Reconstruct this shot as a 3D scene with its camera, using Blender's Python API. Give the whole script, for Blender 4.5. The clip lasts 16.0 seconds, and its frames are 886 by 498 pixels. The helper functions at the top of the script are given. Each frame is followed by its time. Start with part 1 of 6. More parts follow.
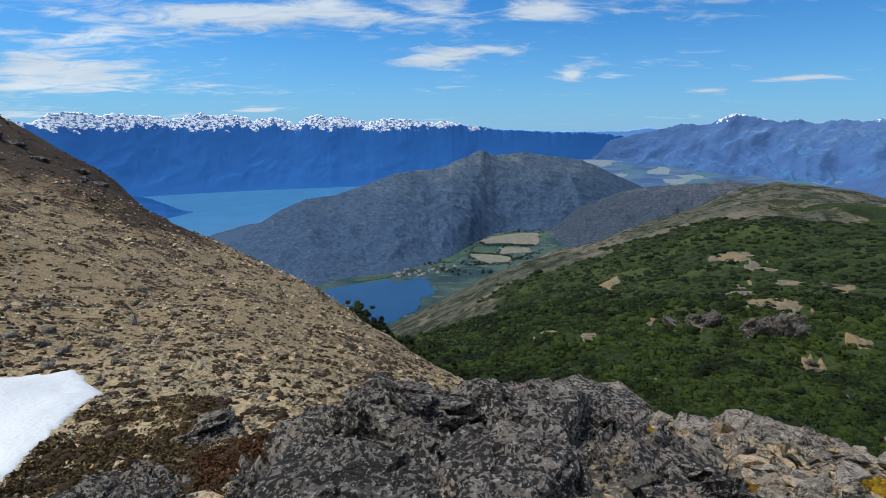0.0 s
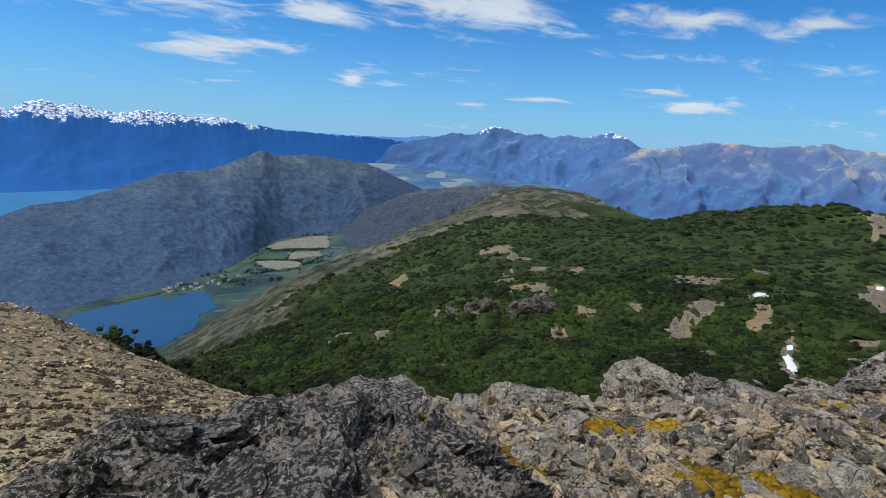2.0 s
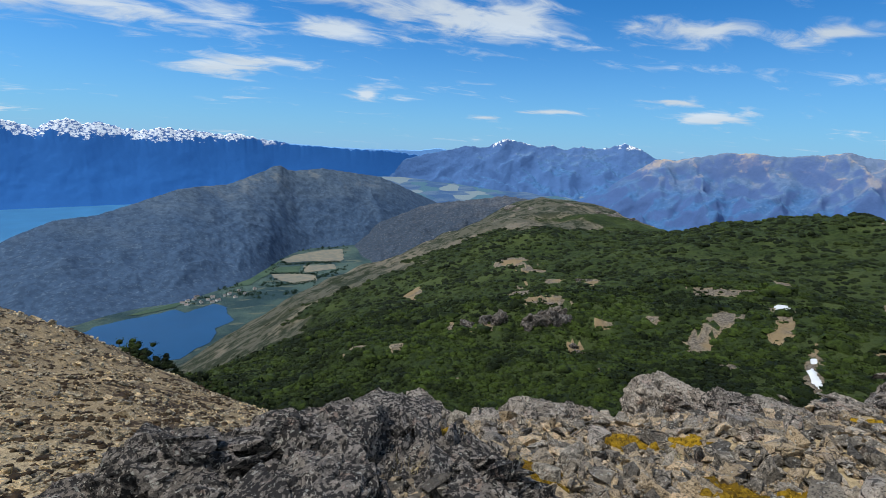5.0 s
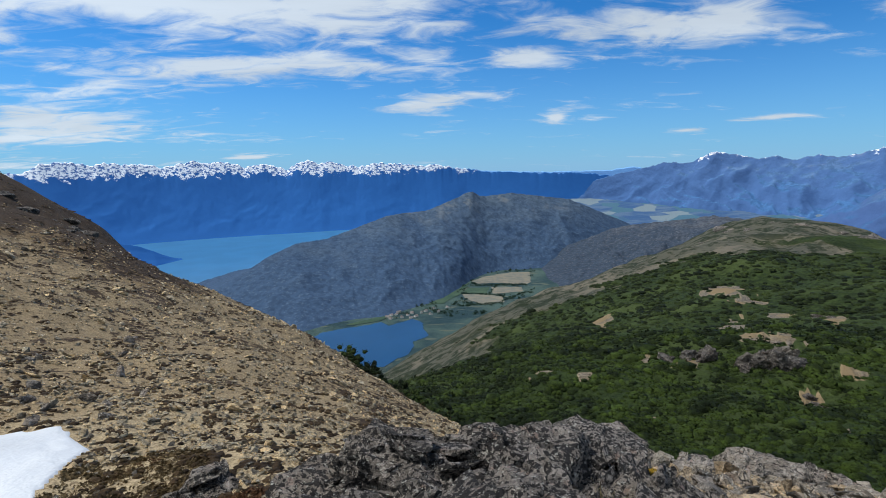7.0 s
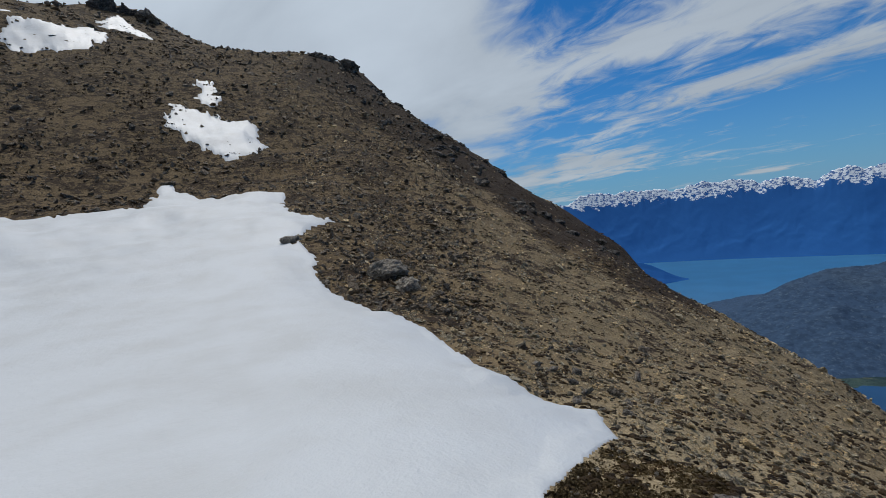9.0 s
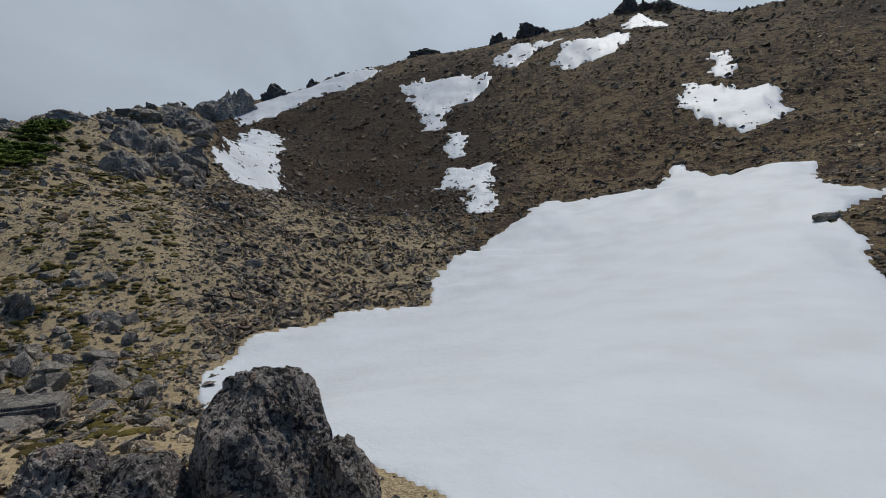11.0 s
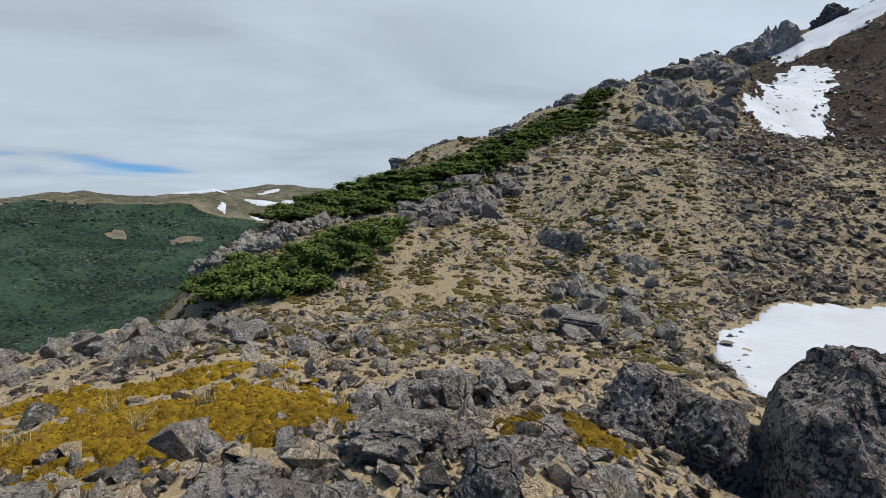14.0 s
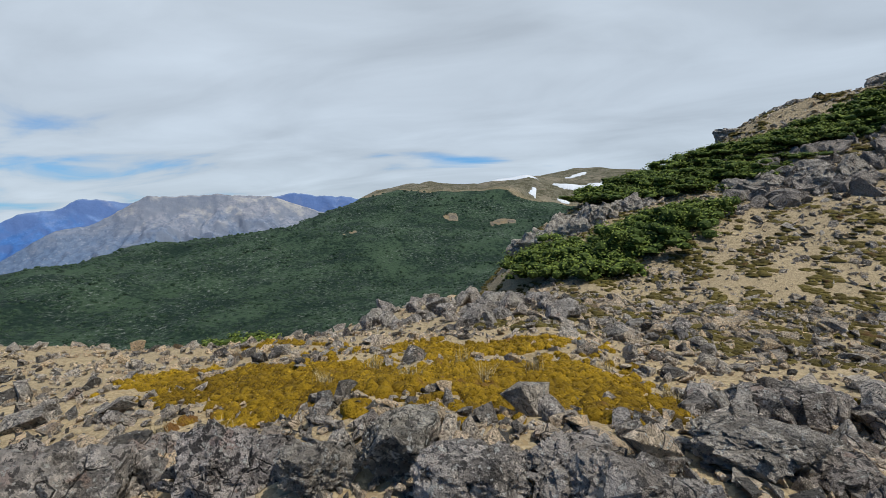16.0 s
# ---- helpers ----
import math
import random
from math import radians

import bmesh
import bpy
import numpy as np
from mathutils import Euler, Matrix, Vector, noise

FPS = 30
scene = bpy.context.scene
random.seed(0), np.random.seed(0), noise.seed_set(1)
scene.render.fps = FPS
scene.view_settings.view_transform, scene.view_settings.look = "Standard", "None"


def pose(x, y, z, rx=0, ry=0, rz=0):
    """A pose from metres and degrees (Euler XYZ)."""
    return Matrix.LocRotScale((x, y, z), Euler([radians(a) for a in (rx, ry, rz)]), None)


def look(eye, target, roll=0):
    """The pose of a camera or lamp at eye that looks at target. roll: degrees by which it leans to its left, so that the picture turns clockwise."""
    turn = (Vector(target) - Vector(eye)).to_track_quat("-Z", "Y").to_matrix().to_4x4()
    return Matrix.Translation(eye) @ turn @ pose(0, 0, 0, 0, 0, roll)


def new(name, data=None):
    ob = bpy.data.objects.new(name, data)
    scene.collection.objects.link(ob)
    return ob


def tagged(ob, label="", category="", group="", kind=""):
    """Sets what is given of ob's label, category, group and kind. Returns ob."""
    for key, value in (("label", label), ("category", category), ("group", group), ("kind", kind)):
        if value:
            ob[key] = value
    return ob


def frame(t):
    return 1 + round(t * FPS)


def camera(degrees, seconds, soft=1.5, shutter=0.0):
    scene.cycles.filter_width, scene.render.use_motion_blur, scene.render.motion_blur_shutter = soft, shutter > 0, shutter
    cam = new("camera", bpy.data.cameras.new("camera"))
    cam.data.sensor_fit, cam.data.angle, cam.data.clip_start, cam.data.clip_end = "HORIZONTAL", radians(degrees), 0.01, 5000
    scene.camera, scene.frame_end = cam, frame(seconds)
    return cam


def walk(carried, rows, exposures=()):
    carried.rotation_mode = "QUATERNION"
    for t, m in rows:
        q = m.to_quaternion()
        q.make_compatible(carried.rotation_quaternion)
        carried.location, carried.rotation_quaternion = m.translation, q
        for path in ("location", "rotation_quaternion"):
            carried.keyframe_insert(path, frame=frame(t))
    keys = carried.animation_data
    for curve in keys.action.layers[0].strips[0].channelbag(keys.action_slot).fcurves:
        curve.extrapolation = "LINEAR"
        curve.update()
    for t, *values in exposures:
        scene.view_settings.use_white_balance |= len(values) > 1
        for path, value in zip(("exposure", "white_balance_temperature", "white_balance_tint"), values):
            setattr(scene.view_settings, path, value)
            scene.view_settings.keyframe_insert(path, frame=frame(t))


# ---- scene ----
cam = camera(85.05, 16.0, soft=0.5)
PATH = [
    (0.0, pose(-0.002, 0.498, 1.598, 75.61, 0.00, -0.00)),
    (0.5, pose(0.010, 0.499, 1.601, 75.84, -0.77, -3.34)),
    (1.0, pose(0.036, 0.490, 1.604, 76.11, -1.99, -10.17)),
    (1.5, pose(0.066, 0.487, 1.608, 76.31, -2.56, -18.04)),
    (2.0, pose(0.095, 0.491, 1.606, 76.54, -2.88, -24.49)),
    (2.5, pose(0.101, 0.489, 1.608, 77.20, -3.20, -26.80)),
    (3.0, pose(0.099, 0.496, 1.606, 77.58, -3.31, -27.30)),
    (5.5, pose(0.043, 0.495, 1.612, 78.59, -1.55, -19.07)),
    (6.0, pose(0.017, 0.485, 1.615, 79.90, -0.63, -13.60)),
    (6.5, pose(-0.005, 0.464, 1.628, 80.26, 0.24, -7.30)),
    (7.0, pose(-0.025, 0.450, 1.626, 80.47, 1.11, -1.27)),
    (7.5, pose(-0.061, 0.444, 1.629, 81.26, 2.01, 5.55)),
    (8.0, pose(-0.105, 0.404, 1.636, 83.43, 3.49, 19.22)),
    (8.5, pose(-0.144, 0.365, 1.646, 85.03, 4.86, 38.24)),
    (9.0, pose(-0.130, 0.338, 1.636, 86.55, 5.88, 54.08)),
    (9.5, pose(-0.177, 0.290, 1.638, 88.26, 6.51, 68.54)),
    (10.0, pose(-0.265, 0.137, 1.629, 89.77, 6.92, 83.71)),
    (12.5, pose(-0.260, -0.387, 1.601, 87.02, 3.90, 138.16)),
    (13.0, pose(-0.210, -0.416, 1.606, 87.43, 4.14, 146.59)),
    (13.5, pose(-0.137, -0.436, 1.601, 87.74, 2.15, 155.59)),
    (14.0, pose(-0.072, -0.437, 1.593, 87.48, 0.36, 165.08)),
    (14.5, pose(-0.016, -0.432, 1.589, 87.11, -0.41, 175.67)),
    (15.0, pose(0.005, -0.442, 1.592, 86.73, 0.02, -175.66)),
    (15.5, pose(0.025, -0.441, 1.594, 86.54, 0.12, -168.31)),
    (16.0, pose(0.055, -0.430, 1.585, 85.75, 0.59, -159.91)),
]
EXPOSURES = [(0, -0.12), (2, -0.06), (6, -0.06), (7, -0.12), (8, -0.42), (8.5, -0.65), (9, -0.85), (10, -0.95), (12.5, -0.5), (14, -0.28), (16, -0.2)]
walk(cam, PATH, EXPOSURES)

# ---- world and sun ----
SUN_BEARING, SUN_HEIGHT = 72.0, 62.0          # degrees, to the left of +y and above the horizon


def build_world():
    world = bpy.data.worlds.new("sky")
    scene.world = world
    world.use_nodes = True
    nt = world.node_tree
    nt.nodes.clear()
    n, l = nt.nodes.new, nt.links.new

    def math_(op, a, b=None, c=None):
        m = n("ShaderNodeMath")
        m.operation = op
        for i, v in enumerate((a, b, c)):
            if v is None:
                continue
            if isinstance(v, (int, float)):
                m.inputs[i].default_value = v
            else:
                l(v, m.inputs[i])
        return m.outputs[0]

    sky = n("ShaderNodeTexSky")
    sky.sky_type = 'NISHITA'
    sky.sun_disc = False
    sky.sun_elevation = radians(SUN_HEIGHT)
    sky.sun_rotation = radians(-SUN_BEARING)
    sky.altitude = 600
    sky.air_density, sky.dust_density, sky.ozone_density = 1.0, 0.2, 3.0
    tc = n("ShaderNodeTexCoord")
    sep = n("ShaderNodeSeparateXYZ")
    l(tc.outputs["Generated"], sep.inputs[0])
    up = math_('MAXIMUM', sep.outputs[2], 0.0)
    den = math_('ADD', up, 0.13)
    px, py = math_('DIVIDE', sep.outputs[0], den), math_('DIVIDE', sep.outputs[1], den)
    comb = n("ShaderNodeCombineXYZ")
    l(px, comb.inputs[0]), l(py, comb.inputs[1])
    mp = n("ShaderNodeMapping")
    mp.inputs["Rotation"].default_value = (0, 0, radians(14))
    mp.inputs["Scale"].default_value = (0.72, 1.2, 1)
    mp.inputs["Location"].default_value = (3.1, 1.7, 0)
    l(comb.outputs[0], mp.inputs[0])
    big = n("ShaderNodeTexNoise")
    big.inputs["Scale"].default_value, big.inputs["Detail"].default_value = 1.15, 9
    big.inputs["Roughness"].default_value, big.inputs["Distortion"].default_value = 0.52, 0.5
    l(mp.outputs[0], big.inputs["Vector"])
    # cloud cover thickens towards the sun's side and towards the back
    side = math_('ADD', math_('MULTIPLY', sep.outputs[0], -0.17), math_('MULTIPLY', sep.outputs[1], -0.20))
    side = math_('ADD', side, math_('MULTIPLY', math_('MAXIMUM', math_('MULTIPLY', sep.outputs[1], -1.0), 0.0), 0.2))
    side = math_('ADD', side, 0.17)
    cover = math_('ADD', big.outputs["Fac"], side)
    lift = math_('MULTIPLY', math_('SUBTRACT', up, 0.13), 0.75)
    cover = math_('ADD', cover, math_('MAXIMUM', math_('MINIMUM', lift, 0.13), -0.05))
    # single clouds over the valley: bearing, height, half width, half depth in degrees, lean
    bearing = math_('MULTIPLY', math_('ARCTAN2', math_('MULTIPLY', sep.outputs[0], -1.0), sep.outputs[1]), 57.2958)
    rise = math_('MULTIPLY', math_('ARCSINE', sep.outputs[2]), 57.2958)

    def bank(places):
        field = None
        for cb, ce, hw, hh, lean in places:
            db = math_('SUBTRACT', bearing, cb)
            de = math_('SUBTRACT', math_('SUBTRACT', rise, ce), math_('MULTIPLY', db, lean))
            q = math_('ADD', math_('POWER', math_('ABSOLUTE', math_('DIVIDE', db, hw)), 2.0), math_('POWER', math_('ABSOLUTE', math_('DIVIDE', de, hh)), 2.0))
            one = math_('DIVIDE', 1.0, math_('ADD', 1.0, math_('MULTIPLY', q, 2.2)))
            field = one if field is None else math_('MAXIMUM', field, one)
        return field

    front = bank([(-0.5, 7.4, 8, 1.5, -0.13), (-11, 12.0, 6, 1.9, -0.05), (20, 10.6, 26, 2.6, -0.06), (37, 4.6, 10, 2.4, 0.0), (-27, 13.6, 13, 2.8, 0.0), (-47, 12.3, 12, 1.9, 0.02), (-60, 11.2, 8, 1.2, 0.0),
                  (-67, 13.6, 6, 1.4, 0.0), (-47.2, 5.35, 3.2, 0.5, 0.03), (-51, 3.6, 4, 0.8, 0.0), (-34, 4.15, 5, 0.35, 0.0), (-14.1, 5.2, 1.4, 0.8, 0.0), (-67, 3.7, 4.5, 0.8, 0.0), (-28, 3.4, 3, 0.3, 0.0),
                  (20.6, 1.5, 3, 0.45, 0.0), (52, 17, 28, 13, 0.0), (44, 4, 9, 4, 0.0), (46, 14, 17, 9, 0.0), (16, 18, 34, 7.5, 0.0), (33, 16.5, 16, 5, 0.0), (38, 5.2, 7, 1.6, 0.0), (-16, 14.2, 14, 2.6, 0.0), (-90, 9, 14, 3, 0.0)])
    wisp = n("ShaderNodeTexNoise")
    wisp.inputs["Scale"].default_value, wisp.inputs["Detail"].default_value = 4.2, 8
    wisp.inputs["Roughness"].default_value, wisp.inputs["Distortion"].default_value = 0.6, 0.8
    l(mp.outputs[0], wisp.inputs["Vector"])
    near = math_('ADD', math_('ADD', 0.30, math_('MULTIPLY', front, 0.41)), math_('ADD', math_('MULTIPLY', math_('SUBTRACT', big.outputs["Fac"], 0.5), 0.75), math_('MULTIPLY', math_('SUBTRACT', wisp.outputs["Fac"], 0.5), 0.75)))
    facing = n("ShaderNodeMapRange")
    facing.interpolation_type = 'SMOOTHSTEP'
    facing.inputs["From Min"].default_value, facing.inputs["From Max"].default_value = 0.1, 0.36
    l(math_('ADD', math_('MULTIPLY', sep.outputs[1], 0.8), math_('MULTIPLY', sep.outputs[0], 0.45)), facing.inputs["Value"])
    cover = math_('SUBTRACT', cover, math_('MULTIPLY', bank([(-163, 6.0, 10, 1.6, 0.02), (-173, 5.3, 6, 0.8, 0.0)]), 0.50))
    cover = math_('ADD', cover, math_('MULTIPLY', math_('SUBTRACT', near, cover), facing.outputs[0]))
    ramp = n("ShaderNodeMapRange")
    ramp.interpolation_type = 'SMOOTHSTEP'
    ramp.inputs["From Min"].default_value, ramp.inputs["From Max"].default_value = 0.42, 0.72
    ramp.inputs["To Max"].default_value = 0.92
    l(cover, ramp.inputs["Value"])
    tone = n("ShaderNodeMapRange")
    tone.inputs["From Min"].default_value, tone.inputs["From Max"].default_value = 0.3, 0.75
    tone.inputs["To Min"].default_value, tone.inputs["To Max"].default_value = 6.2, 8.6
    l(big.outputs["Fac"], tone.inputs["Value"])
    # thin cloud glows towards the sun
    aim = n("ShaderNodeVectorMath")
    aim.operation = 'DOT_PRODUCT'
    aim.inputs[1].default_value = (-math.sin(radians(SUN_BEARING)) * math.cos(radians(SUN_HEIGHT)), math.cos(radians(SUN_BEARING)) * math.cos(radians(SUN_HEIGHT)), math.sin(radians(SUN_HEIGHT)))
    l(tc.outputs["Generated"], aim.inputs[0])
    glow = math_('ADD', math_('MULTIPLY', math_('POWER', math_('MAXIMUM', aim.outputs["Value"], 0.0), 3.0), 0.9), 0.95)
    bright = math_('MULTIPLY', tone.outputs[0], glow)
    white = n("ShaderNodeCombineXYZ")
    for i, k in enumerate((0.85, 0.965, 1.08)):
        l(math_('MULTIPLY', bright, k), white.inputs[i])
    deep = n("ShaderNodeMix")
    deep.data_type, deep.blend_type = 'RGBA', 'MULTIPLY'
    deep.inputs["Factor"].default_value = 1.0
    l(sky.outputs[0], deep.inputs[6])
    deep.inputs[7].default_value = (0.20, 0.75, 1.24, 1)      # clear, dry mountain air
    low = math_('POWER', math_('MAXIMUM', math_('SUBTRACT', 1.0, math_('DIVIDE', up, 0.30)), 0.0), 2.0)
    haze = n("ShaderNodeMix")
    haze.data_type = 'RGBA'
    l(math_('MULTIPLY', low, 0.75), haze.inputs["Factor"])
    l(deep.outputs[2], haze.inputs[6])
    haze.inputs[7].default_value = (2.9, 5.1, 7.9, 1)
    mix = n("ShaderNodeMix")
    mix.data_type = 'RGBA'
    l(ramp.outputs[0], mix.inputs["Factor"])
    l(haze.outputs[2], mix.inputs[6]), l(white.outputs[0], mix.inputs[7])
    bg = n("ShaderNodeBackground")
    bg.inputs["Strength"].default_value = 0.108
    l(mix.outputs[2], bg.inputs[0])
    out = n("ShaderNodeOutputWorld")
    l(bg.outputs[0], out.inputs[0])


build_world()
sun = new("sun", bpy.data.lights.new("sun", 'SUN'))
sun.data.energy, sun.data.angle, sun.data.color = 4.5, radians(0.6), (1.0, 0.96, 0.89)
_b, _h = radians(SUN_BEARING), radians(SUN_HEIGHT)
sun.matrix_world = look((-math.sin(_b) * math.cos(_h), math.cos(_b) * math.cos(_h), math.sin(_h)), (0, 0, 0))

# ---- numbers: noise and the lie of the land ----
EYE = 1.6
_perm = np.random.RandomState(7).permutation(4096)
_grad = np.random.RandomState(8).rand(4096) * 2 * np.pi


def noise2(x, y, seed=0):
    """Gradient noise of two coordinates, about -0.7 to 0.7."""
    x, y = np.asarray(x, float), np.asarray(y, float)
    xi, yi = np.floor(x).astype(np.int64), np.floor(y).astype(np.int64)
    fx, fy = x - xi, y - yi
    u, v = fx * fx * fx * (fx * (fx * 6 - 15) + 10), fy * fy * fy * (fy * (fy * 6 - 15) + 10)

    def g(i, j):
        a = _grad[_perm[(_perm[(xi + i + seed * 57) & 4095] + yi + j + seed * 131) & 4095]]
        return np.cos(a) * (fx - i) + np.sin(a) * (fy - j)
    a = g(0, 0) * (1 - u) + g(1, 0) * u
    b = g(0, 1) * (1 - u) + g(1, 1) * u
    return a * (1 - v) + b * v


def fbm(x, y, octaves=5, seed=0, ridged=False, gain=0.5):
    total, amp, f = 0.0, 1.0, 1.0
    for k in range(octaves):
        n = noise2(x * f, y * f, seed + k)
        total = total + amp * ((0.35 - np.abs(n)) if ridged else n)
        amp, f = amp * gain, f * 2.03
    return total


def smooth(a, b, v):
    k = np.clip((v - a) / (b - a), 0, 1)
    return k * k * (3 - 2 * k)


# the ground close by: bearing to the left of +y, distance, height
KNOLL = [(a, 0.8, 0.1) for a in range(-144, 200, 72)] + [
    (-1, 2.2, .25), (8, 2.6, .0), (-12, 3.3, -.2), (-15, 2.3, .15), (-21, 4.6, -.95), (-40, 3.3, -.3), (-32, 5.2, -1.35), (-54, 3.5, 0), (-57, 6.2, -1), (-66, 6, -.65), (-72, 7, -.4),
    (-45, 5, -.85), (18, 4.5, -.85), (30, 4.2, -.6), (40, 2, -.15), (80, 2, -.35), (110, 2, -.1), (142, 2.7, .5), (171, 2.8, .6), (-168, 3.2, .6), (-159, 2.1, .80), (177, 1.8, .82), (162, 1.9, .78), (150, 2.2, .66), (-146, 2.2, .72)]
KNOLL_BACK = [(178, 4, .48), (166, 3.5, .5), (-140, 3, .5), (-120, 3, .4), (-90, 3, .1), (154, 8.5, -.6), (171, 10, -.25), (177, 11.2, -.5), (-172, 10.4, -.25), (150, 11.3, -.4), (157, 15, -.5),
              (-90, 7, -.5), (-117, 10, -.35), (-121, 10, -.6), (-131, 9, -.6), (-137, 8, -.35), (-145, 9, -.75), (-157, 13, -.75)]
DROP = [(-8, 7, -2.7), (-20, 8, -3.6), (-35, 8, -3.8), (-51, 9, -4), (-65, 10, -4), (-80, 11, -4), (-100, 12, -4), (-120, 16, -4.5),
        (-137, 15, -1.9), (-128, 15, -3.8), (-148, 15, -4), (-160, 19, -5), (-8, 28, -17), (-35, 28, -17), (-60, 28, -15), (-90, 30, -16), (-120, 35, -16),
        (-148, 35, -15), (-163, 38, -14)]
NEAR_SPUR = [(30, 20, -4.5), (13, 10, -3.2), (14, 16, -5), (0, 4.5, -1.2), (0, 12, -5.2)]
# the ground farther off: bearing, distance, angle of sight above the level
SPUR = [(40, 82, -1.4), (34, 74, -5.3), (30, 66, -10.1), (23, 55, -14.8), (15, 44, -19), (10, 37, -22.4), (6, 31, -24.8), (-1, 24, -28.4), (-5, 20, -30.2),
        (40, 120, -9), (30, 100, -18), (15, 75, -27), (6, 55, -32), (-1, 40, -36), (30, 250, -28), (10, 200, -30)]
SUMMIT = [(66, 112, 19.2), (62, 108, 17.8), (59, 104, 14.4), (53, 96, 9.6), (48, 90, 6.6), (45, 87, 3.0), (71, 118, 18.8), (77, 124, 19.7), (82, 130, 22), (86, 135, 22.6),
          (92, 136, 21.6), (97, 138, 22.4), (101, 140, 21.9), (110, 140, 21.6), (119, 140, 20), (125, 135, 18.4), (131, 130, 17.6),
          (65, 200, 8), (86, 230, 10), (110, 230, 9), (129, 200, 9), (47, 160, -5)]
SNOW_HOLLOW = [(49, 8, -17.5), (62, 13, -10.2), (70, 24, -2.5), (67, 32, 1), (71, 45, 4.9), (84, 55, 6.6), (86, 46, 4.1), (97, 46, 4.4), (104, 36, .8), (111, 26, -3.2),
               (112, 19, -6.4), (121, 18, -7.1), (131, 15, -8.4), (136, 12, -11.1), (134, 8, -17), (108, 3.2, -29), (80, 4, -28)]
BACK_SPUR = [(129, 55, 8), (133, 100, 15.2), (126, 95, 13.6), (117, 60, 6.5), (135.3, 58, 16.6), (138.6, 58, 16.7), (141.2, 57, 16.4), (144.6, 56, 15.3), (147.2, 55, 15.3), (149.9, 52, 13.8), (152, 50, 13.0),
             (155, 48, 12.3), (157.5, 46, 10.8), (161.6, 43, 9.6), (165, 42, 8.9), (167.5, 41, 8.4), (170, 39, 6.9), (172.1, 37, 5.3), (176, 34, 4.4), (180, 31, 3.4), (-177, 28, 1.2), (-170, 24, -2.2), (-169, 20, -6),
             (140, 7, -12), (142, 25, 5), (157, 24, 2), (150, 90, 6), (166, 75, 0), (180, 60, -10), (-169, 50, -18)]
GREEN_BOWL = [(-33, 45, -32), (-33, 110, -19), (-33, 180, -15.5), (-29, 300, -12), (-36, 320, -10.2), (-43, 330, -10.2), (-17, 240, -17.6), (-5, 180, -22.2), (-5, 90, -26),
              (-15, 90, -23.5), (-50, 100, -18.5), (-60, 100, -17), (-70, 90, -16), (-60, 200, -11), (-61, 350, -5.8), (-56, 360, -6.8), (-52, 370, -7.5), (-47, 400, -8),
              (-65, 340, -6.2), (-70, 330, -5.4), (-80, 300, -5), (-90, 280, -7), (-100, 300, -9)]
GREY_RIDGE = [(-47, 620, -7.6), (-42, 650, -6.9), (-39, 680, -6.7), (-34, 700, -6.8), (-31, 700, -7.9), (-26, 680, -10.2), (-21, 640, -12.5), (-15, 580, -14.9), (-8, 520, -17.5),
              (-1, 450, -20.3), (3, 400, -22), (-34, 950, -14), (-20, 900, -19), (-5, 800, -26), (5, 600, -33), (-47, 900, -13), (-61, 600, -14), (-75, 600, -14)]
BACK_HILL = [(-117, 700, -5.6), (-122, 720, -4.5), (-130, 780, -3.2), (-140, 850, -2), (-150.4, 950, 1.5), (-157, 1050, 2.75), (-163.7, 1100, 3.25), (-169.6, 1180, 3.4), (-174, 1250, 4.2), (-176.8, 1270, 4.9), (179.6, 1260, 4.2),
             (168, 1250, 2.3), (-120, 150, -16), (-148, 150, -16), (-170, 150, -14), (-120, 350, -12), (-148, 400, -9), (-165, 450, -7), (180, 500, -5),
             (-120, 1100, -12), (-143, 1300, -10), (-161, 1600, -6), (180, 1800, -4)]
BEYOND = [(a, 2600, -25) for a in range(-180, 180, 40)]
FLOOR_Z = -501.5


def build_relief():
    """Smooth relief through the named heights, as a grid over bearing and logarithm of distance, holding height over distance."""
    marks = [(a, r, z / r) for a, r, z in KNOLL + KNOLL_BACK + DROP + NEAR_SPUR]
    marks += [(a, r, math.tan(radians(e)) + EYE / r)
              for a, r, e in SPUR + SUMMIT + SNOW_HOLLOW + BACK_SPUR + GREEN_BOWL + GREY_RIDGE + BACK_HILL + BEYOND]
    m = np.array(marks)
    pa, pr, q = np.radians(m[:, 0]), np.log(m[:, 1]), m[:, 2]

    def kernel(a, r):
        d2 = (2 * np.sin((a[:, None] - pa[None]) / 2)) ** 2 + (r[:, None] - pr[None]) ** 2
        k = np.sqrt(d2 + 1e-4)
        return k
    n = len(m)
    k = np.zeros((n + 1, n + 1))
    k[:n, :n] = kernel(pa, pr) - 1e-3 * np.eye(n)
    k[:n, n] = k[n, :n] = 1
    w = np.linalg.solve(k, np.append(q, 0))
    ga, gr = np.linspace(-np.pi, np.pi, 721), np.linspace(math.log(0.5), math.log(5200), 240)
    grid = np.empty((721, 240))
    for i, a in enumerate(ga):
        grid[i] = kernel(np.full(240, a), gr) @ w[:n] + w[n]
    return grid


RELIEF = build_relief()


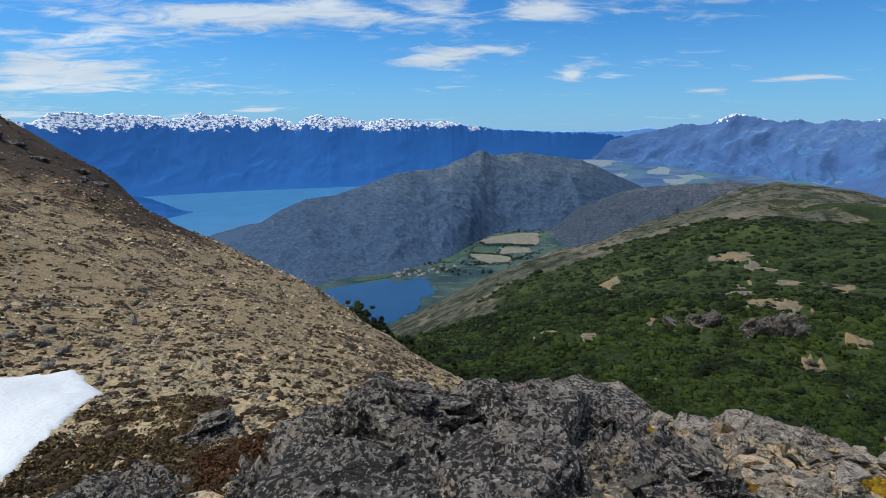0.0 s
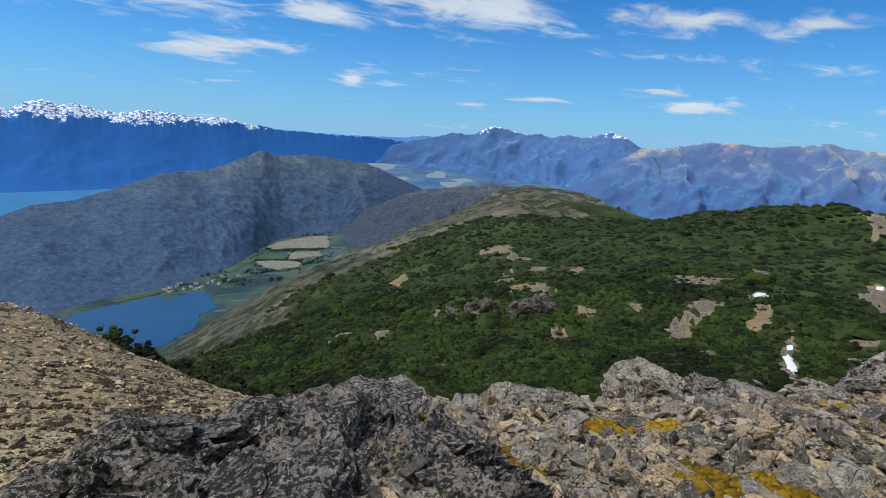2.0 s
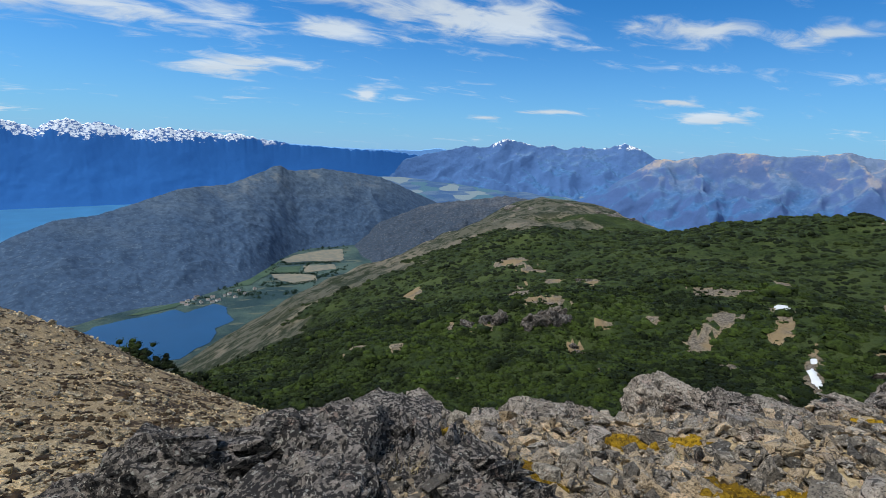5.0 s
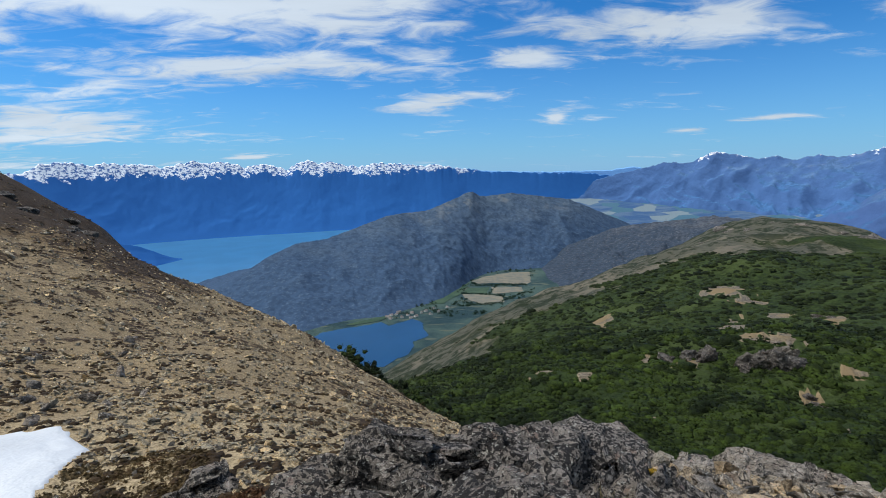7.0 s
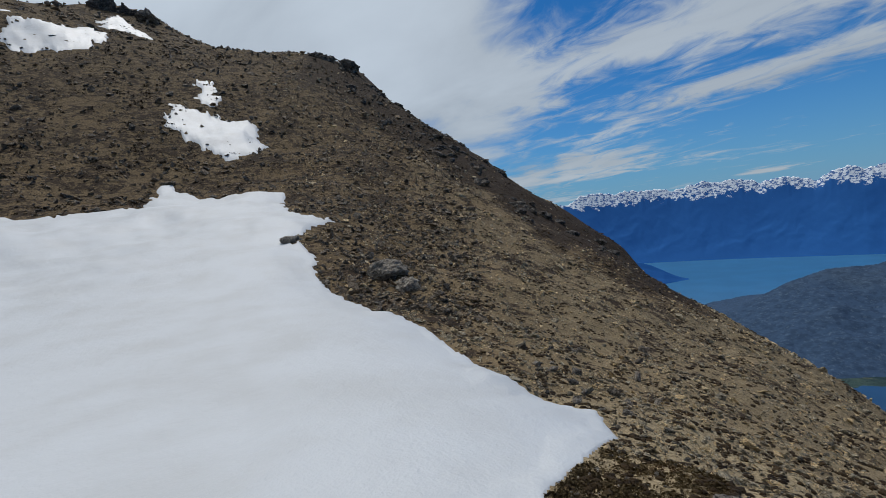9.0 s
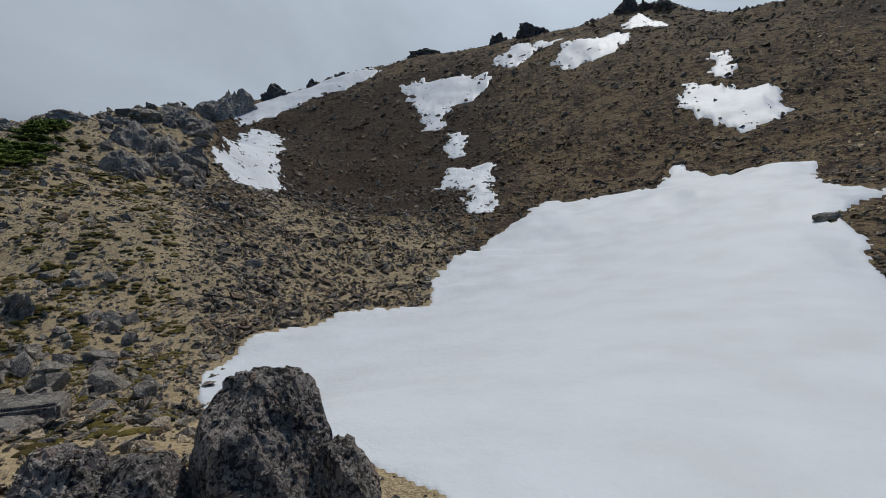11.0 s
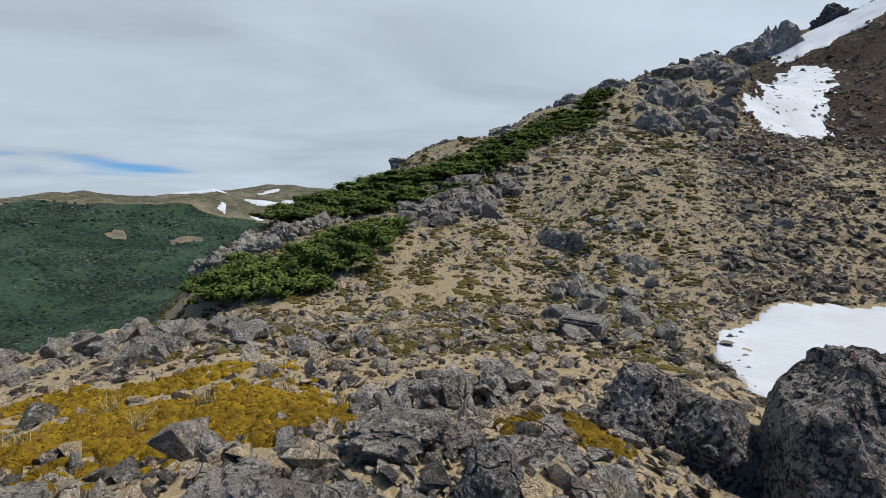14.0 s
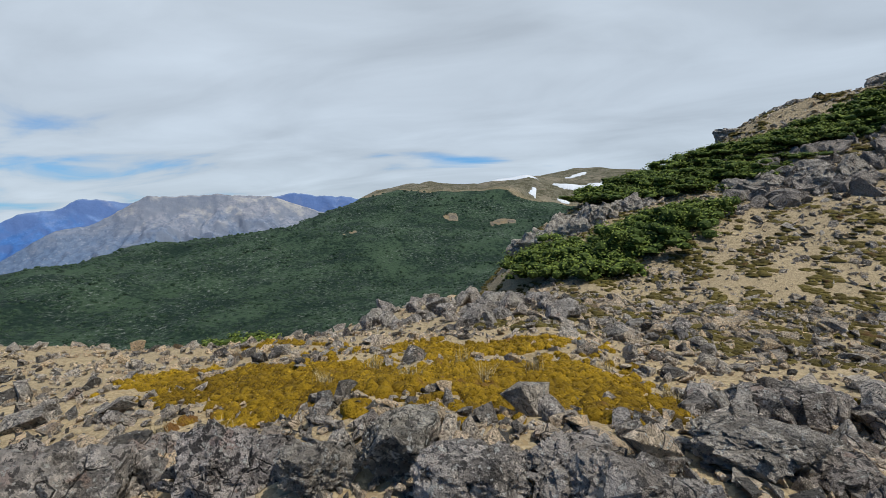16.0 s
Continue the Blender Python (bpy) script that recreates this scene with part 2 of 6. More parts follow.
def base_height(x, y):
    r = np.hypot(x, y)
    a = np.arctan2(-x, y)
    u = (a + np.pi) / (2 * np.pi) * 720
    v = np.clip((np.log(np.maximum(r, 0.5)) - math.log(0.5)) / (math.log(5200) - math.log(0.5)) * 239, 0, 238.999)
    i, j = np.clip(u.astype(int), 0, 719), v.astype(int)
    f, g = u - i, v - j
    q = (RELIEF[i, j] * (1 - f) + RELIEF[i + 1, j] * f) * (1 - g) + (RELIEF[i, j + 1] * (1 - f) + RELIEF[i + 1, j + 1] * f) * g
    return q * r


def ground_height(x, y):
    x, y = np.asarray(x, float), np.asarray(y, float)
    r = np.hypot(x, y)
    z = base_height(x, y)
    knoll = 1 - smooth(6, 14, r)
    hill = smooth(-0.1, 0.2, -x / np.maximum(r, 1)) * smooth(8, 20, r) * (1 - smooth(160, 220, r))
    bowl = smooth(30, 60, r) * smooth(-0.2, 0.25, x / np.maximum(r, 1))
    for k in range(11):
        size = 0.22 * 2 ** k
        amp = size * (0.050 + 0.05 * knoll + 0.055 * bowl + 0.05 * hill * (size < 8))
        z = z + amp * smooth(0.010, 0.03, size / np.maximum(r, 1)) * (1 - smooth(0.25, 0.6, size / np.maximum(r, 1.2))) * noise2(x / size, y / size, 20 + k)
    z = z + (1.1 * fbm(x / 15, y / 15, 3, 36, ridged=True)) * bowl * smooth(45, 85, r) * (1 - smooth(300, 450, r))
    z = z + 4.0 * bowl * smooth(45, 85, r) * (1 - smooth(450, 650, r)) * fbm(x / 42, y / 42, 3, 35, ridged=True)
    z = z + 7.0 * bowl * smooth(380, 480, r) * (1 - smooth(900, 1100, r)) * fbm(x / 70, y / 70, 4, 37, ridged=True)
    east = smooth(0.02, 0.2, x / np.maximum(r, 1))
    floor = FLOOR_Z + 200 * np.clip((r - 3300) / 1400, 0, 1.3) * east + 0.8 * noise2(x / 150, y / 150, 3)
    return np.maximum(z, floor)


def polar(bearing, r):
    b = np.radians(bearing)
    return -np.sin(b) * r, np.cos(b) * r


def grid_mesh(name, x, y, z):
    """A mesh over a grid of points."""
    h, w = x.shape
    co = np.stack([x, y, z], -1).reshape(-1, 3)
    i = (np.arange(h - 1)[:, None] * w + np.arange(w - 1)[None]).ravel()
    quads = np.stack([i, i + w, i + w + 1, i + 1], -1)
    return raw_mesh(name, co, quads)


def raw_mesh(name, co, faces):
    me = bpy.data.meshes.new(name)
    k = faces.shape[1]
    me.vertices.add(len(co)), me.loops.add(faces.size), me.polygons.add(len(faces))
    me.vertices.foreach_set("co", np.ascontiguousarray(co, np.float32).ravel())
    me.loops.foreach_set("vertex_index", np.ascontiguousarray(faces, np.int32).ravel())
    me.polygons.foreach_set("loop_start", np.arange(0, faces.size, k, dtype=np.int32))
    me.polygons.foreach_set("use_smooth", np.ones(len(faces), bool))
    me.update(calc_edges=True)
    return me


# ---- materials ----
class Nodes:
    """Short ways to write a material's nodes."""

    def __init__(self, name, rough=0.9, spec=0.25):
        self.m = bpy.data.materials.new(name)
        self.m.use_nodes = True
        self.t = self.m.node_tree
        self.b = self.t.nodes["Principled BSDF"]
        self.b.inputs["Roughness"].default_value = rough
        self.b.inputs["Specular IOR Level"].default_value = spec
        self.pos = self.t.nodes.new("ShaderNodeNewGeometry")

    def put(self, v, socket):
        if isinstance(v, tuple):
            socket.default_value = (*v, 1) if len(v) == 3 and socket.type == 'RGBA' else v
        elif isinstance(v, (int, float)):
            socket.default_value = v
        else:
            self.t.links.new(v, socket)

    def noise(self, scale, detail=4, rough=0.55, vec=None, stretch=None, dist=0.0):
        n = self.t.nodes.new("ShaderNodeTexNoise")
        n.inputs["Scale"].default_value, n.inputs["Detail"].default_value = scale, detail
        n.inputs["Roughness"].default_value, n.inputs["Distortion"].default_value = rough, dist
        v = vec or self.pos.outputs["Position"]
        if stretch:
            mp = self.t.nodes.new("ShaderNodeMapping")
            mp.inputs["Scale"].default_value = stretch
            self.t.links.new(v, mp.inputs[0])
            v = mp.outputs[0]
        self.t.links.new(v, n.inputs["Vector"])
        return n.outputs["Fac"]

    def cells(self, scale, feature='F1', out="Color", vec=None):
        n = self.t.nodes.new("ShaderNodeTexVoronoi")
        n.feature = feature
        n.inputs["Scale"].default_value = scale
        self.t.links.new(vec or self.pos.outputs["Position"], n.inputs["Vector"])
        return n.outputs[out]

    def bent(self, amount, scale):
        """The place, pushed about by noise, to break up even cells."""
        n = self.t.nodes.new("ShaderNodeTexNoise")
        n.inputs["Scale"].default_value, n.inputs["Detail"].default_value = scale, 3
        self.t.links.new(self.pos.outputs["Position"], n.inputs["Vector"])
        s = self.t.nodes.new("ShaderNodeVectorMath")
        s.operation = 'MULTIPLY_ADD'
        self.t.links.new(n.outputs["Color"], s.inputs[0])
        s.inputs[1].default_value = (amount * 2, amount * 2, amount * 2)
        self.t.links.new(self.pos.outputs["Position"], s.inputs[2])
        return s.outputs[0]

    def math(self, op, a, b=0.0):
        n = self.t.nodes.new("ShaderNodeMath")
        n.operation = op
        self.put(a, n.inputs[0]), self.put(b, n.inputs[1])
        return n.outputs[0]

    def step(self, v, lo, hi, to=(0.0, 1.0)):
        n = self.t.nodes.new("ShaderNodeMapRange")
        n.interpolation_type = 'SMOOTHSTEP'
        self.put(v, n.inputs[0])
        n.inputs[1].default_value, n.inputs[2].default_value = lo, hi
        n.inputs[3].default_value, n.inputs[4].default_value = to
        return n.outputs[0]

    def mix(self, f, a, b, mode='MIX'):
        n = self.t.nodes.new("ShaderNodeMix")
        n.data_type, n.blend_type = 'RGBA', mode
        self.put(f, n.inputs[0]), self.put(a, n.inputs[6]), self.put(b, n.inputs[7])
        return n.outputs[2]

    def attr(self, name):
        n = self.t.nodes.new("ShaderNodeAttribute")
        n.attribute_name = name
        return n.outputs["Fac"]

    def island(self):
        return self.pos.outputs["Random Per Island"]

    def object_random(self):
        return self.t.nodes.new("ShaderNodeObjectInfo").outputs["Random"]

    def height(self):
        n = self.t.nodes.new("ShaderNodeSeparateXYZ")
        self.t.links.new(self.pos.outputs["Position"], n.inputs[0])
        return n.outputs[2]

    def slope(self):
        n = self.t.nodes.new("ShaderNodeSeparateXYZ")
        self.t.links.new(self.pos.outputs["Normal"], n.inputs[0])
        return n.outputs[2]

    def bump(self, h, dist, strength=1.0, after=None):
        n = self.t.nodes.new("ShaderNodeBump")
        n.inputs["Strength"].default_value, n.inputs["Distance"].default_value = strength, dist
        self.put(h, n.inputs["Height"])
        if after:
            self.t.links.new(after, n.inputs["Normal"])
        self.t.links.new(n.outputs[0], self.b.inputs["Normal"])
        return n.outputs[0]

    def done(self, colour):
        self.put(colour, self.b.inputs["Base Color"])
        return self.m


def ground_material():
    k = Nodes("mountain_ground", 0.95, 0.15)
    green, grey, dark, bare, valley = (k.attr(a) for a in ("green", "grey", "dark", "bare", "valley"))
    fine, mid, wide = k.noise(9, 6, 0.65), k.noise(1.1, 6, 0.6), k.noise(0.12, 5, 0.6)
    soil = k.mix(k.step(mid, 0.35, 0.65), (0.118, 0.084, 0.045), (0.205, 0.152, 0.083))
    soil = k.mix(k.step(wide, 0.42, 0.68), soil, (0.25, 0.168, 0.078))
    soil = k.mix(k.step(fine, 0.5, 0.75), soil, (0.12, 0.09, 0.06))
    # loose stones lying in the soil, from grit to blocks
    relief = None
    for size, low, high, share in ((0.9, 0.46, 0.58, 0.6), (2.2, 0.43, 0.56, 0.7), (6.0, 0.42, 0.54, 0.75), (22.0, 0.36, 0.50, 0.7), (70.0, 0.30, 0.46, 0.8)):
        bent = k.bent(0.10 / size, size * 1.6)
        tone, edge = k.cells(size, vec=bent), k.cells(size, 'DISTANCE_TO_EDGE', "Distance", bent)
        stone = k.mix(k.step(tone, 0.2, 0.8), (0.08, 0.062, 0.042), (0.39, 0.31, 0.19))
        # stone rims painted near black for the shade between stones
        if size < 10:
            stone = k.mix(k.step(edge, 0.16, 0.06), stone, (0.030, 0.022, 0.015))
        patch = k.step(k.noise(size * 0.37, 4, 0.6), low, high)
        if size < 10:
            patch = k.math('MULTIPLY', patch, k.attr("far"))
        where = k.math('MULTIPLY', patch, k.step(tone, 0.25, 0.45))
        soil = k.mix(k.math('MULTIPLY', where, share), soil, stone)
        part_ = k.math('MULTIPLY', k.math('MULTIPLY', where, tone), 0.8 / size)
        relief = part_ if relief is None else k.math('ADD', relief, part_)
    soil = k.mix(k.step(dark, 0.40, 0.62, (0.0, 0.9)), soil, (0.46, 0.40, 0.34), 'MULTIPLY')
    soil = k.mix(k.math('MULTIPLY', k.attr("sandy"), 0.32), soil, (0.32, 0.25, 0.145))
    heath = k.mix(k.step(fine, 0.3, 0.7), (0.010, 0.006, 0.004), (0.058, 0.038, 0.023))
    soil = k.mix(k.step(k.math('ADD', dark, k.math('ADD', k.math('MULTIPLY', k.math('SUBTRACT', k.noise(0.22, 5, 0.65), 0.5), 1.2), k.math('ADD', k.math('MULTIPLY', k.math('SUBTRACT', k.noise(1.1, 6, 0.68), 0.5), 2.0), k.math('MULTIPLY', k.math('SUBTRACT', k.noise(4.5, 5, 0.7), 0.5), 1.3)))), 0.58, 0.70), soil, heath)
    gravel = k.mix(k.step(k.noise(2.5, 6, 0.75), 0.42, 0.58), (0.045, 0.039, 0.033), (0.175, 0.152, 0.122))
    gravel = k.mix(k.step(k.noise(0.06, 3, 0.5), 0.50, 0.60), gravel, (0.17, 0.125, 0.07))
    soil = k.mix(bare, soil, gravel)
    scrub_n = k.noise(0.05, 8, 0.65)
    scrub = k.mix(k.step(k.math('ADD', scrub_n, k.math('MULTIPLY', k.math('SUBTRACT', k.noise(0.25, 6, 0.7), 0.5), 0.7)), 0.45, 0.55), (0.030, 0.042, 0.022), (0.120, 0.118, 0.088))
    scrub = k.mix(k.step(k.math('ADD', k.noise(0.02, 4, 0.6), k.math('MULTIPLY', k.math('SUBTRACT', k.noise(0.12, 6, 0.7), 0.5), 0.6)), 0.54, 0.64), scrub, (0.20, 0.178, 0.135))
    col = k.mix(grey, soil, scrub)
    leaf = k.mix(k.step(k.noise(0.45, 8, 0.7), 0.3, 0.7), (0.008, 0.016, 0.005), (0.035, 0.055, 0.014))
    leaf = k.mix(k.step(k.noise(0.03, 5, 0.6), 0.45, 0.7), leaf, (0.05, 0.07, 0.02))
    gfac = k.step(k.math('ADD', green, k.math('MULTIPLY', k.math('SUBTRACT', k.noise(0.16, 6, 0.65), 0.5), 0.9)), 0.42, 0.52)
    col = k.mix(gfac, col, leaf)
    wood = k.mix(k.step(k.math('ADD', k.noise(0.02, 5, 0.6), k.math('MULTIPLY', k.math('SUBTRACT', k.noise(0.25, 6, 0.7), 0.5), 1.2)), 0.38, 0.62), (0.007, 0.019, 0.012), (0.036, 0.062, 0.034))
    wood = k.mix(k.math('MULTIPLY', k.step(k.noise(0.3, 6, 0.75), 0.56, 0.61), k.step(k.noise(0.012, 4, 0.6), 0.38, 0.56)), wood, (0.13, 0.145, 0.125))
    col = k.mix(k.step(k.math('ADD', k.attr("wood"), k.math('MULTIPLY', k.math('SUBTRACT', k.noise(0.02, 6, 0.65), 0.5), 0.8)), 0.42, 0.55), col, wood)
    # valley floor, its greens already shifted towards blue for distance
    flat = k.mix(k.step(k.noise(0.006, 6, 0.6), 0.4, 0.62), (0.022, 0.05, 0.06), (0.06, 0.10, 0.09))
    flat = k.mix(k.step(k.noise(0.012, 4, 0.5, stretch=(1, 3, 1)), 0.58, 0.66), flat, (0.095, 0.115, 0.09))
    # far plain: distance haze painted in as blue, stronger farther off
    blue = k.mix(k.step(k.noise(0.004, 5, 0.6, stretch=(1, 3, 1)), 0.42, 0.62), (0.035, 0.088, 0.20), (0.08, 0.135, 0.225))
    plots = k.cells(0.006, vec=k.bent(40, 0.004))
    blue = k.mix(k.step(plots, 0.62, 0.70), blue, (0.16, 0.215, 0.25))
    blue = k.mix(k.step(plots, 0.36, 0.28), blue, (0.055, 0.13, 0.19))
    flat = k.mix(k.attr("plain_haze"), flat, blue)
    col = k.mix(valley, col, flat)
    first = k.bump(k.math('ADD', relief, k.math('ADD', k.math('MULTIPLY', fine, 0.03), k.math('MULTIPLY', mid, 0.06))), 0.3, 1.0)
    second = k.bump(k.math('MULTIPLY', k.noise(0.5, 6, 0.7), k.math('ADD', k.math('MULTIPLY', green, 1.0), k.attr("wood"))), 1.6, 0.9, first)
    k.bump(k.math('MULTIPLY', k.noise(0.07, 8, 0.7), grey), 14.0, 1.0, second)
    return k.done(col)


def rock_material(name, tint=(1, 1, 1), lichen=0.5, islands=False, warm=0.25, scale=1.0):
    k = Nodes(name, 0.9, 0.25)
    rnd = k.island() if islands else k.object_random()
    n1, n2, n3 = k.noise(3.5 * scale, 8, 0.65), k.noise(16 * scale, 8, 0.7), k.noise(60 * scale, 5, 0.65)
    c = k.mix(k.step(n1, 0.38, 0.62), tuple(0.15 * t for t in tint), tuple(0.40 * t for t in tint))
    c = k.mix(k.step(n2, 0.50, 0.62), c, tuple(0.52 * t for t in tint))
    if islands:
        c = k.mix(k.math('MULTIPLY', k.step(rnd, 0.45, 0.9), 0.8), c, tuple(v * t for v, t in zip((0.62, 0.53, 0.40), tint)))
        c = k.mix(k.math('MULTIPLY', k.step(rnd, 0.26, 0.05), 0.85), c, (0.085, 0.078, 0.07))
    else:
        c = k.mix(k.math('MULTIPLY', k.step(rnd, 0.65, 0.95), 0.5), c, (0.40, 0.34, 0.28))
        c = k.mix(k.math('MULTIPLY', k.step(rnd, 0.3, 0.0), 0.4), c, (0.14, 0.14, 0.145))
    c = k.mix(k.math('MULTIPLY', k.step(k.noise(5.0 * scale, 4, 0.6), 0.60, 0.65), warm), c, (0.42, 0.28, 0.21))
    c = k.mix(k.math('MULTIPLY', k.step(k.noise(2.0 * scale, 3, 0.6), 0.55, 0.65), 0.4), c, (0.30, 0.255, 0.21))
    c = k.mix(k.math('MULTIPLY', k.step(k.noise(9 * scale, 5, 0.6), 0.62, 0.65), warm), c, (0.46, 0.33, 0.28))
    # black crusts in small blotches, thicker in some places than in others
    field = k.math('ADD', k.noise(30 * scale, 6, 0.6, dist=0.3), k.math('MULTIPLY', k.math('SUBTRACT', k.noise(4.0 * scale, 4, 0.6), 0.5), 0.45))
    dark = k.step(field, 0.63 - 0.15 * lichen, 0.655 - 0.15 * lichen)
    c = k.mix(k.math('MULTIPLY', dark, min(0.95, 0.6 + lichen * 0.35)), c, (0.018, 0.017, 0.018))
    pale = k.step(k.noise(36 * scale, 5, 0.6), 0.60, 0.63)
    c = k.mix(k.math('MULTIPLY', pale, 0.8), c, (0.60, 0.58, 0.52))
    c = k.mix(k.math('MULTIPLY', k.step(n3, 0.46, 0.38), 0.6), c, (0.04, 0.039, 0.037))
    # cracks, coloured near black so that they hold painted shade
    cut = k.step(k.cells(7 * scale, 'DISTANCE_TO_EDGE', "Distance", k.bent(0.05 / scale, 9 * scale)), 0.035, 0.0)
    cut = k.math('MULTIPLY', cut, k.step(k.noise(5 * scale, 3, 0.6), 0.45, 0.6))
    c = k.mix(k.math('MULTIPLY', cut, 0.85), c, (0.02, 0.018, 0.016))
    h = k.math('ADD', k.math('MULTIPLY', n1, 2.0), k.math('ADD', k.math('MULTIPLY', n2, 1.4), k.math('MULTIPLY', n3, 0.8)))
    h = k.math('SUBTRACT', h, k.math('MULTIPLY', cut, 0.8))
    k.bump(h, 0.10 / scale, 1.0)
    return k.done(c)


def leaf_material(name, dark, light, dry=None, grain=5.0, deep=0.12, wide=False):
    k = Nodes(name, 0.8, 0.12)
    clump = k.step(k.noise(0.7, 3, 0.5), 0.3, 0.7)
    c = k.mix(k.math('ADD', k.math('MULTIPLY', k.island(), 0.5), k.math('MULTIPLY', clump, 0.5)), dark, light)
    # broad dark and light bands painted in place of relief shading on the slope
    if wide:
        c = k.mix(k.math('MULTIPLY', k.step(k.noise(0.045, 6, 0.68, stretch=(1, 1, 4)), 0.46, 0.56), 0.85), c, tuple(v * 0.8 for v in dark))
        c = k.mix(k.math('MULTIPLY', k.step(k.noise(0.16, 5, 0.65, stretch=(1, 1, 4)), 0.54, 0.62), 0.7), c, tuple(v * 0.6 for v in dark))
        c = k.mix(k.math('MULTIPLY', k.step(k.noise(0.11, 5, 0.65), 0.56, 0.72), 0.5), c, tuple(v * 1.15 for v in light))
    # low spots between leaves darkened as painted shade, high spots brightened
    speck = k.noise(grain, 5, 0.75)
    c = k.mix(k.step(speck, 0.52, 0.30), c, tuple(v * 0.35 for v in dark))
    c = k.mix(k.math('MULTIPLY', k.step(speck, 0.58, 0.75), 0.6), c, tuple(v * 1.3 for v in light))
    k.bump(speck, deep, 1.0)
    if dry:
        c = k.mix(k.step(k.noise(2.0, 5, 0.65), 0.58, 0.68), c, dry)
    return k.done(c)


def snow_material():
    k = Nodes("old_snow", 0.55, 0.3)
    c = k.mix(k.step(k.noise(0.5, 6, 0.6), 0.35, 0.75), (0.51, 0.535, 0.565), (0.455, 0.47, 0.485))
    c = k.mix(k.math('MULTIPLY', k.step(k.noise(0.22, 7, 0.7, stretch=(1, 0.4, 1)), 0.62, 0.8), 0.35), c, (0.42, 0.39, 0.34))
    b = k.bump(k.noise(5, 6, 0.6), 0.05, 0.5)
    k.bump(k.noise(28, 3, 0.5), 0.012, 0.6, b)
    return k.done(c)


# low, high and pale hold the distance haze as a blue tint
def mountain_material(name, low, high, pale, snow_from=None, scale=0.01, pale_from=0.6, mid_z=-250.0, contrast=0.6, rough_=45.0, rock=None):
    k = Nodes(name, 0.95, 0.05)
    z, up = k.height(), k.slope()
    n = k.noise(scale, 6, 0.55)
    f = k.noise(scale * 5, 8, 0.68)
    c = k.mix(k.step(k.math('ADD', z, k.math('MULTIPLY', k.math('SUBTRACT', n, 0.5), 420)), mid_z - 140, mid_z + 150), low, high)
    c = k.mix(k.math('MULTIPLY', k.step(f, 0.44, 0.58), contrast), c, tuple(v * 0.55 for v in low))
    c = k.mix(k.math('MULTIPLY', k.step(k.noise(scale * 9, 6, 0.7), 0.56, 0.64), contrast), c, tuple(v * 1.35 for v in high))
    runs = k.noise(scale * 1.1, 9, 0.62, dist=0.5)
    c = k.mix(k.math('MULTIPLY', k.math('MULTIPLY', k.step(runs, pale_from, pale_from + 0.12), k.step(z, mid_z - 60, mid_z + 120)), 0.75), c, pale)
    # steep faces painted dark blue: bare rock plus the shade of turned-away facets
    if rock:
        c = k.mix(k.math('MULTIPLY', k.step(k.math('ADD', up, k.math('MULTIPLY', k.math('SUBTRACT', f, 0.5), 0.5)), 0.74, 0.58), 0.8), c, rock)
    if snow_from is not None:
        s = k.math('ADD', z, k.math('MULTIPLY', k.math('SUBTRACT', k.noise(scale * 2.2, 8, 0.66, dist=0.3), 0.5), 300))
        rocks = k.step(k.noise(scale * 7, 8, 0.7, stretch=(1, 1, 1.6)), 0.49, 0.54)
        c = k.mix(k.math('MULTIPLY', k.step(s, snow_from - 6, snow_from + 6), k.math('SUBTRACT', 1.0, k.math('MULTIPLY', rocks, 0.9))), c, (0.80, 0.84, 0.90))
    k.bump(k.math('ADD', n, k.math('MULTIPLY', f, 0.10)), rough_, 1.0)
    return k.done(c)


def water_material(name, colour):
    k = Nodes(name, 0.3, 0.15)
    c = k.mix(k.step(k.noise(0.006, 4, 0.5), 0.35, 0.7), colour, tuple(v * 1.18 for v in colour))
    k.bump(k.noise(0.3, 4, 0.6), 0.2, 0.25)
    return k.done(c)


def plain_material(name, a, b, scale, rough=0.9):
    k = Nodes(name, rough, 0.2)
    n = k.noise(scale, 6, 0.65)
    k.bump(n, 0.3 / scale, 0.5)
    return k.done(k.mix(k.step(n, 0.35, 0.65), a, b))


M_GROUND = ground_material()
M_ROCK = rock_material("grey_rock", (1.48, 1.30, 1.12), 0.40, warm=0.55, scale=1.0)
M_LICHEN = rock_material("lichened_rock", (1.36, 1.19, 1.06), 0.72, warm=0.7, scale=1.25)
M_FRONT = rock_material("dark_crusted_rock", (0.92, 0.81, 0.72), 0.95, warm=0.5, scale=1.5)
M_BLOCK = rock_material("pale_block", (1.38, 1.21, 1.0), 0.1, warm=0.4)
M_RUBBLE = rock_material("rubble", (1.58, 1.37, 1.12), 0.15, True)
M_PALE = rock_material("pale_rock", (1.3, 1.16, 0.95), 0.2)
M_SLATE = rock_material("slate_rock", (1.20, 1.07, 0.92), 0.2)
# dark crag rock; the bowl crag's shaded face is put into this colour
M_DARK_SHADED_CRAG = rock_material("dark_shaded_crag_rock", (0.40, 0.35, 0.31), 0.6, scale=0.25)
M_SCREE = rock_material("tan_scree", (1.66, 1.40, 0.98), 0.08, True, warm=0.1)
M_DARK_SCREE = rock_material("dark_scree", (0.54, 0.43, 0.32), 0.3, True)
M_BACK_SCREE = rock_material("back_scree", (1.15, 1.0, 0.81), 0.2, True)
M_HOLLOW = rock_material("hollow_scree", (0.84, 0.74, 0.62), 0.2, True)
M_PILE = rock_material("pile_rock", (0.92, 0.79, 0.66), 0.3)
M_CRAG = rock_material("crag_rock", (1.32, 1.17, 0.97), 0.15, scale=0.6)
M_SNOW = snow_material()
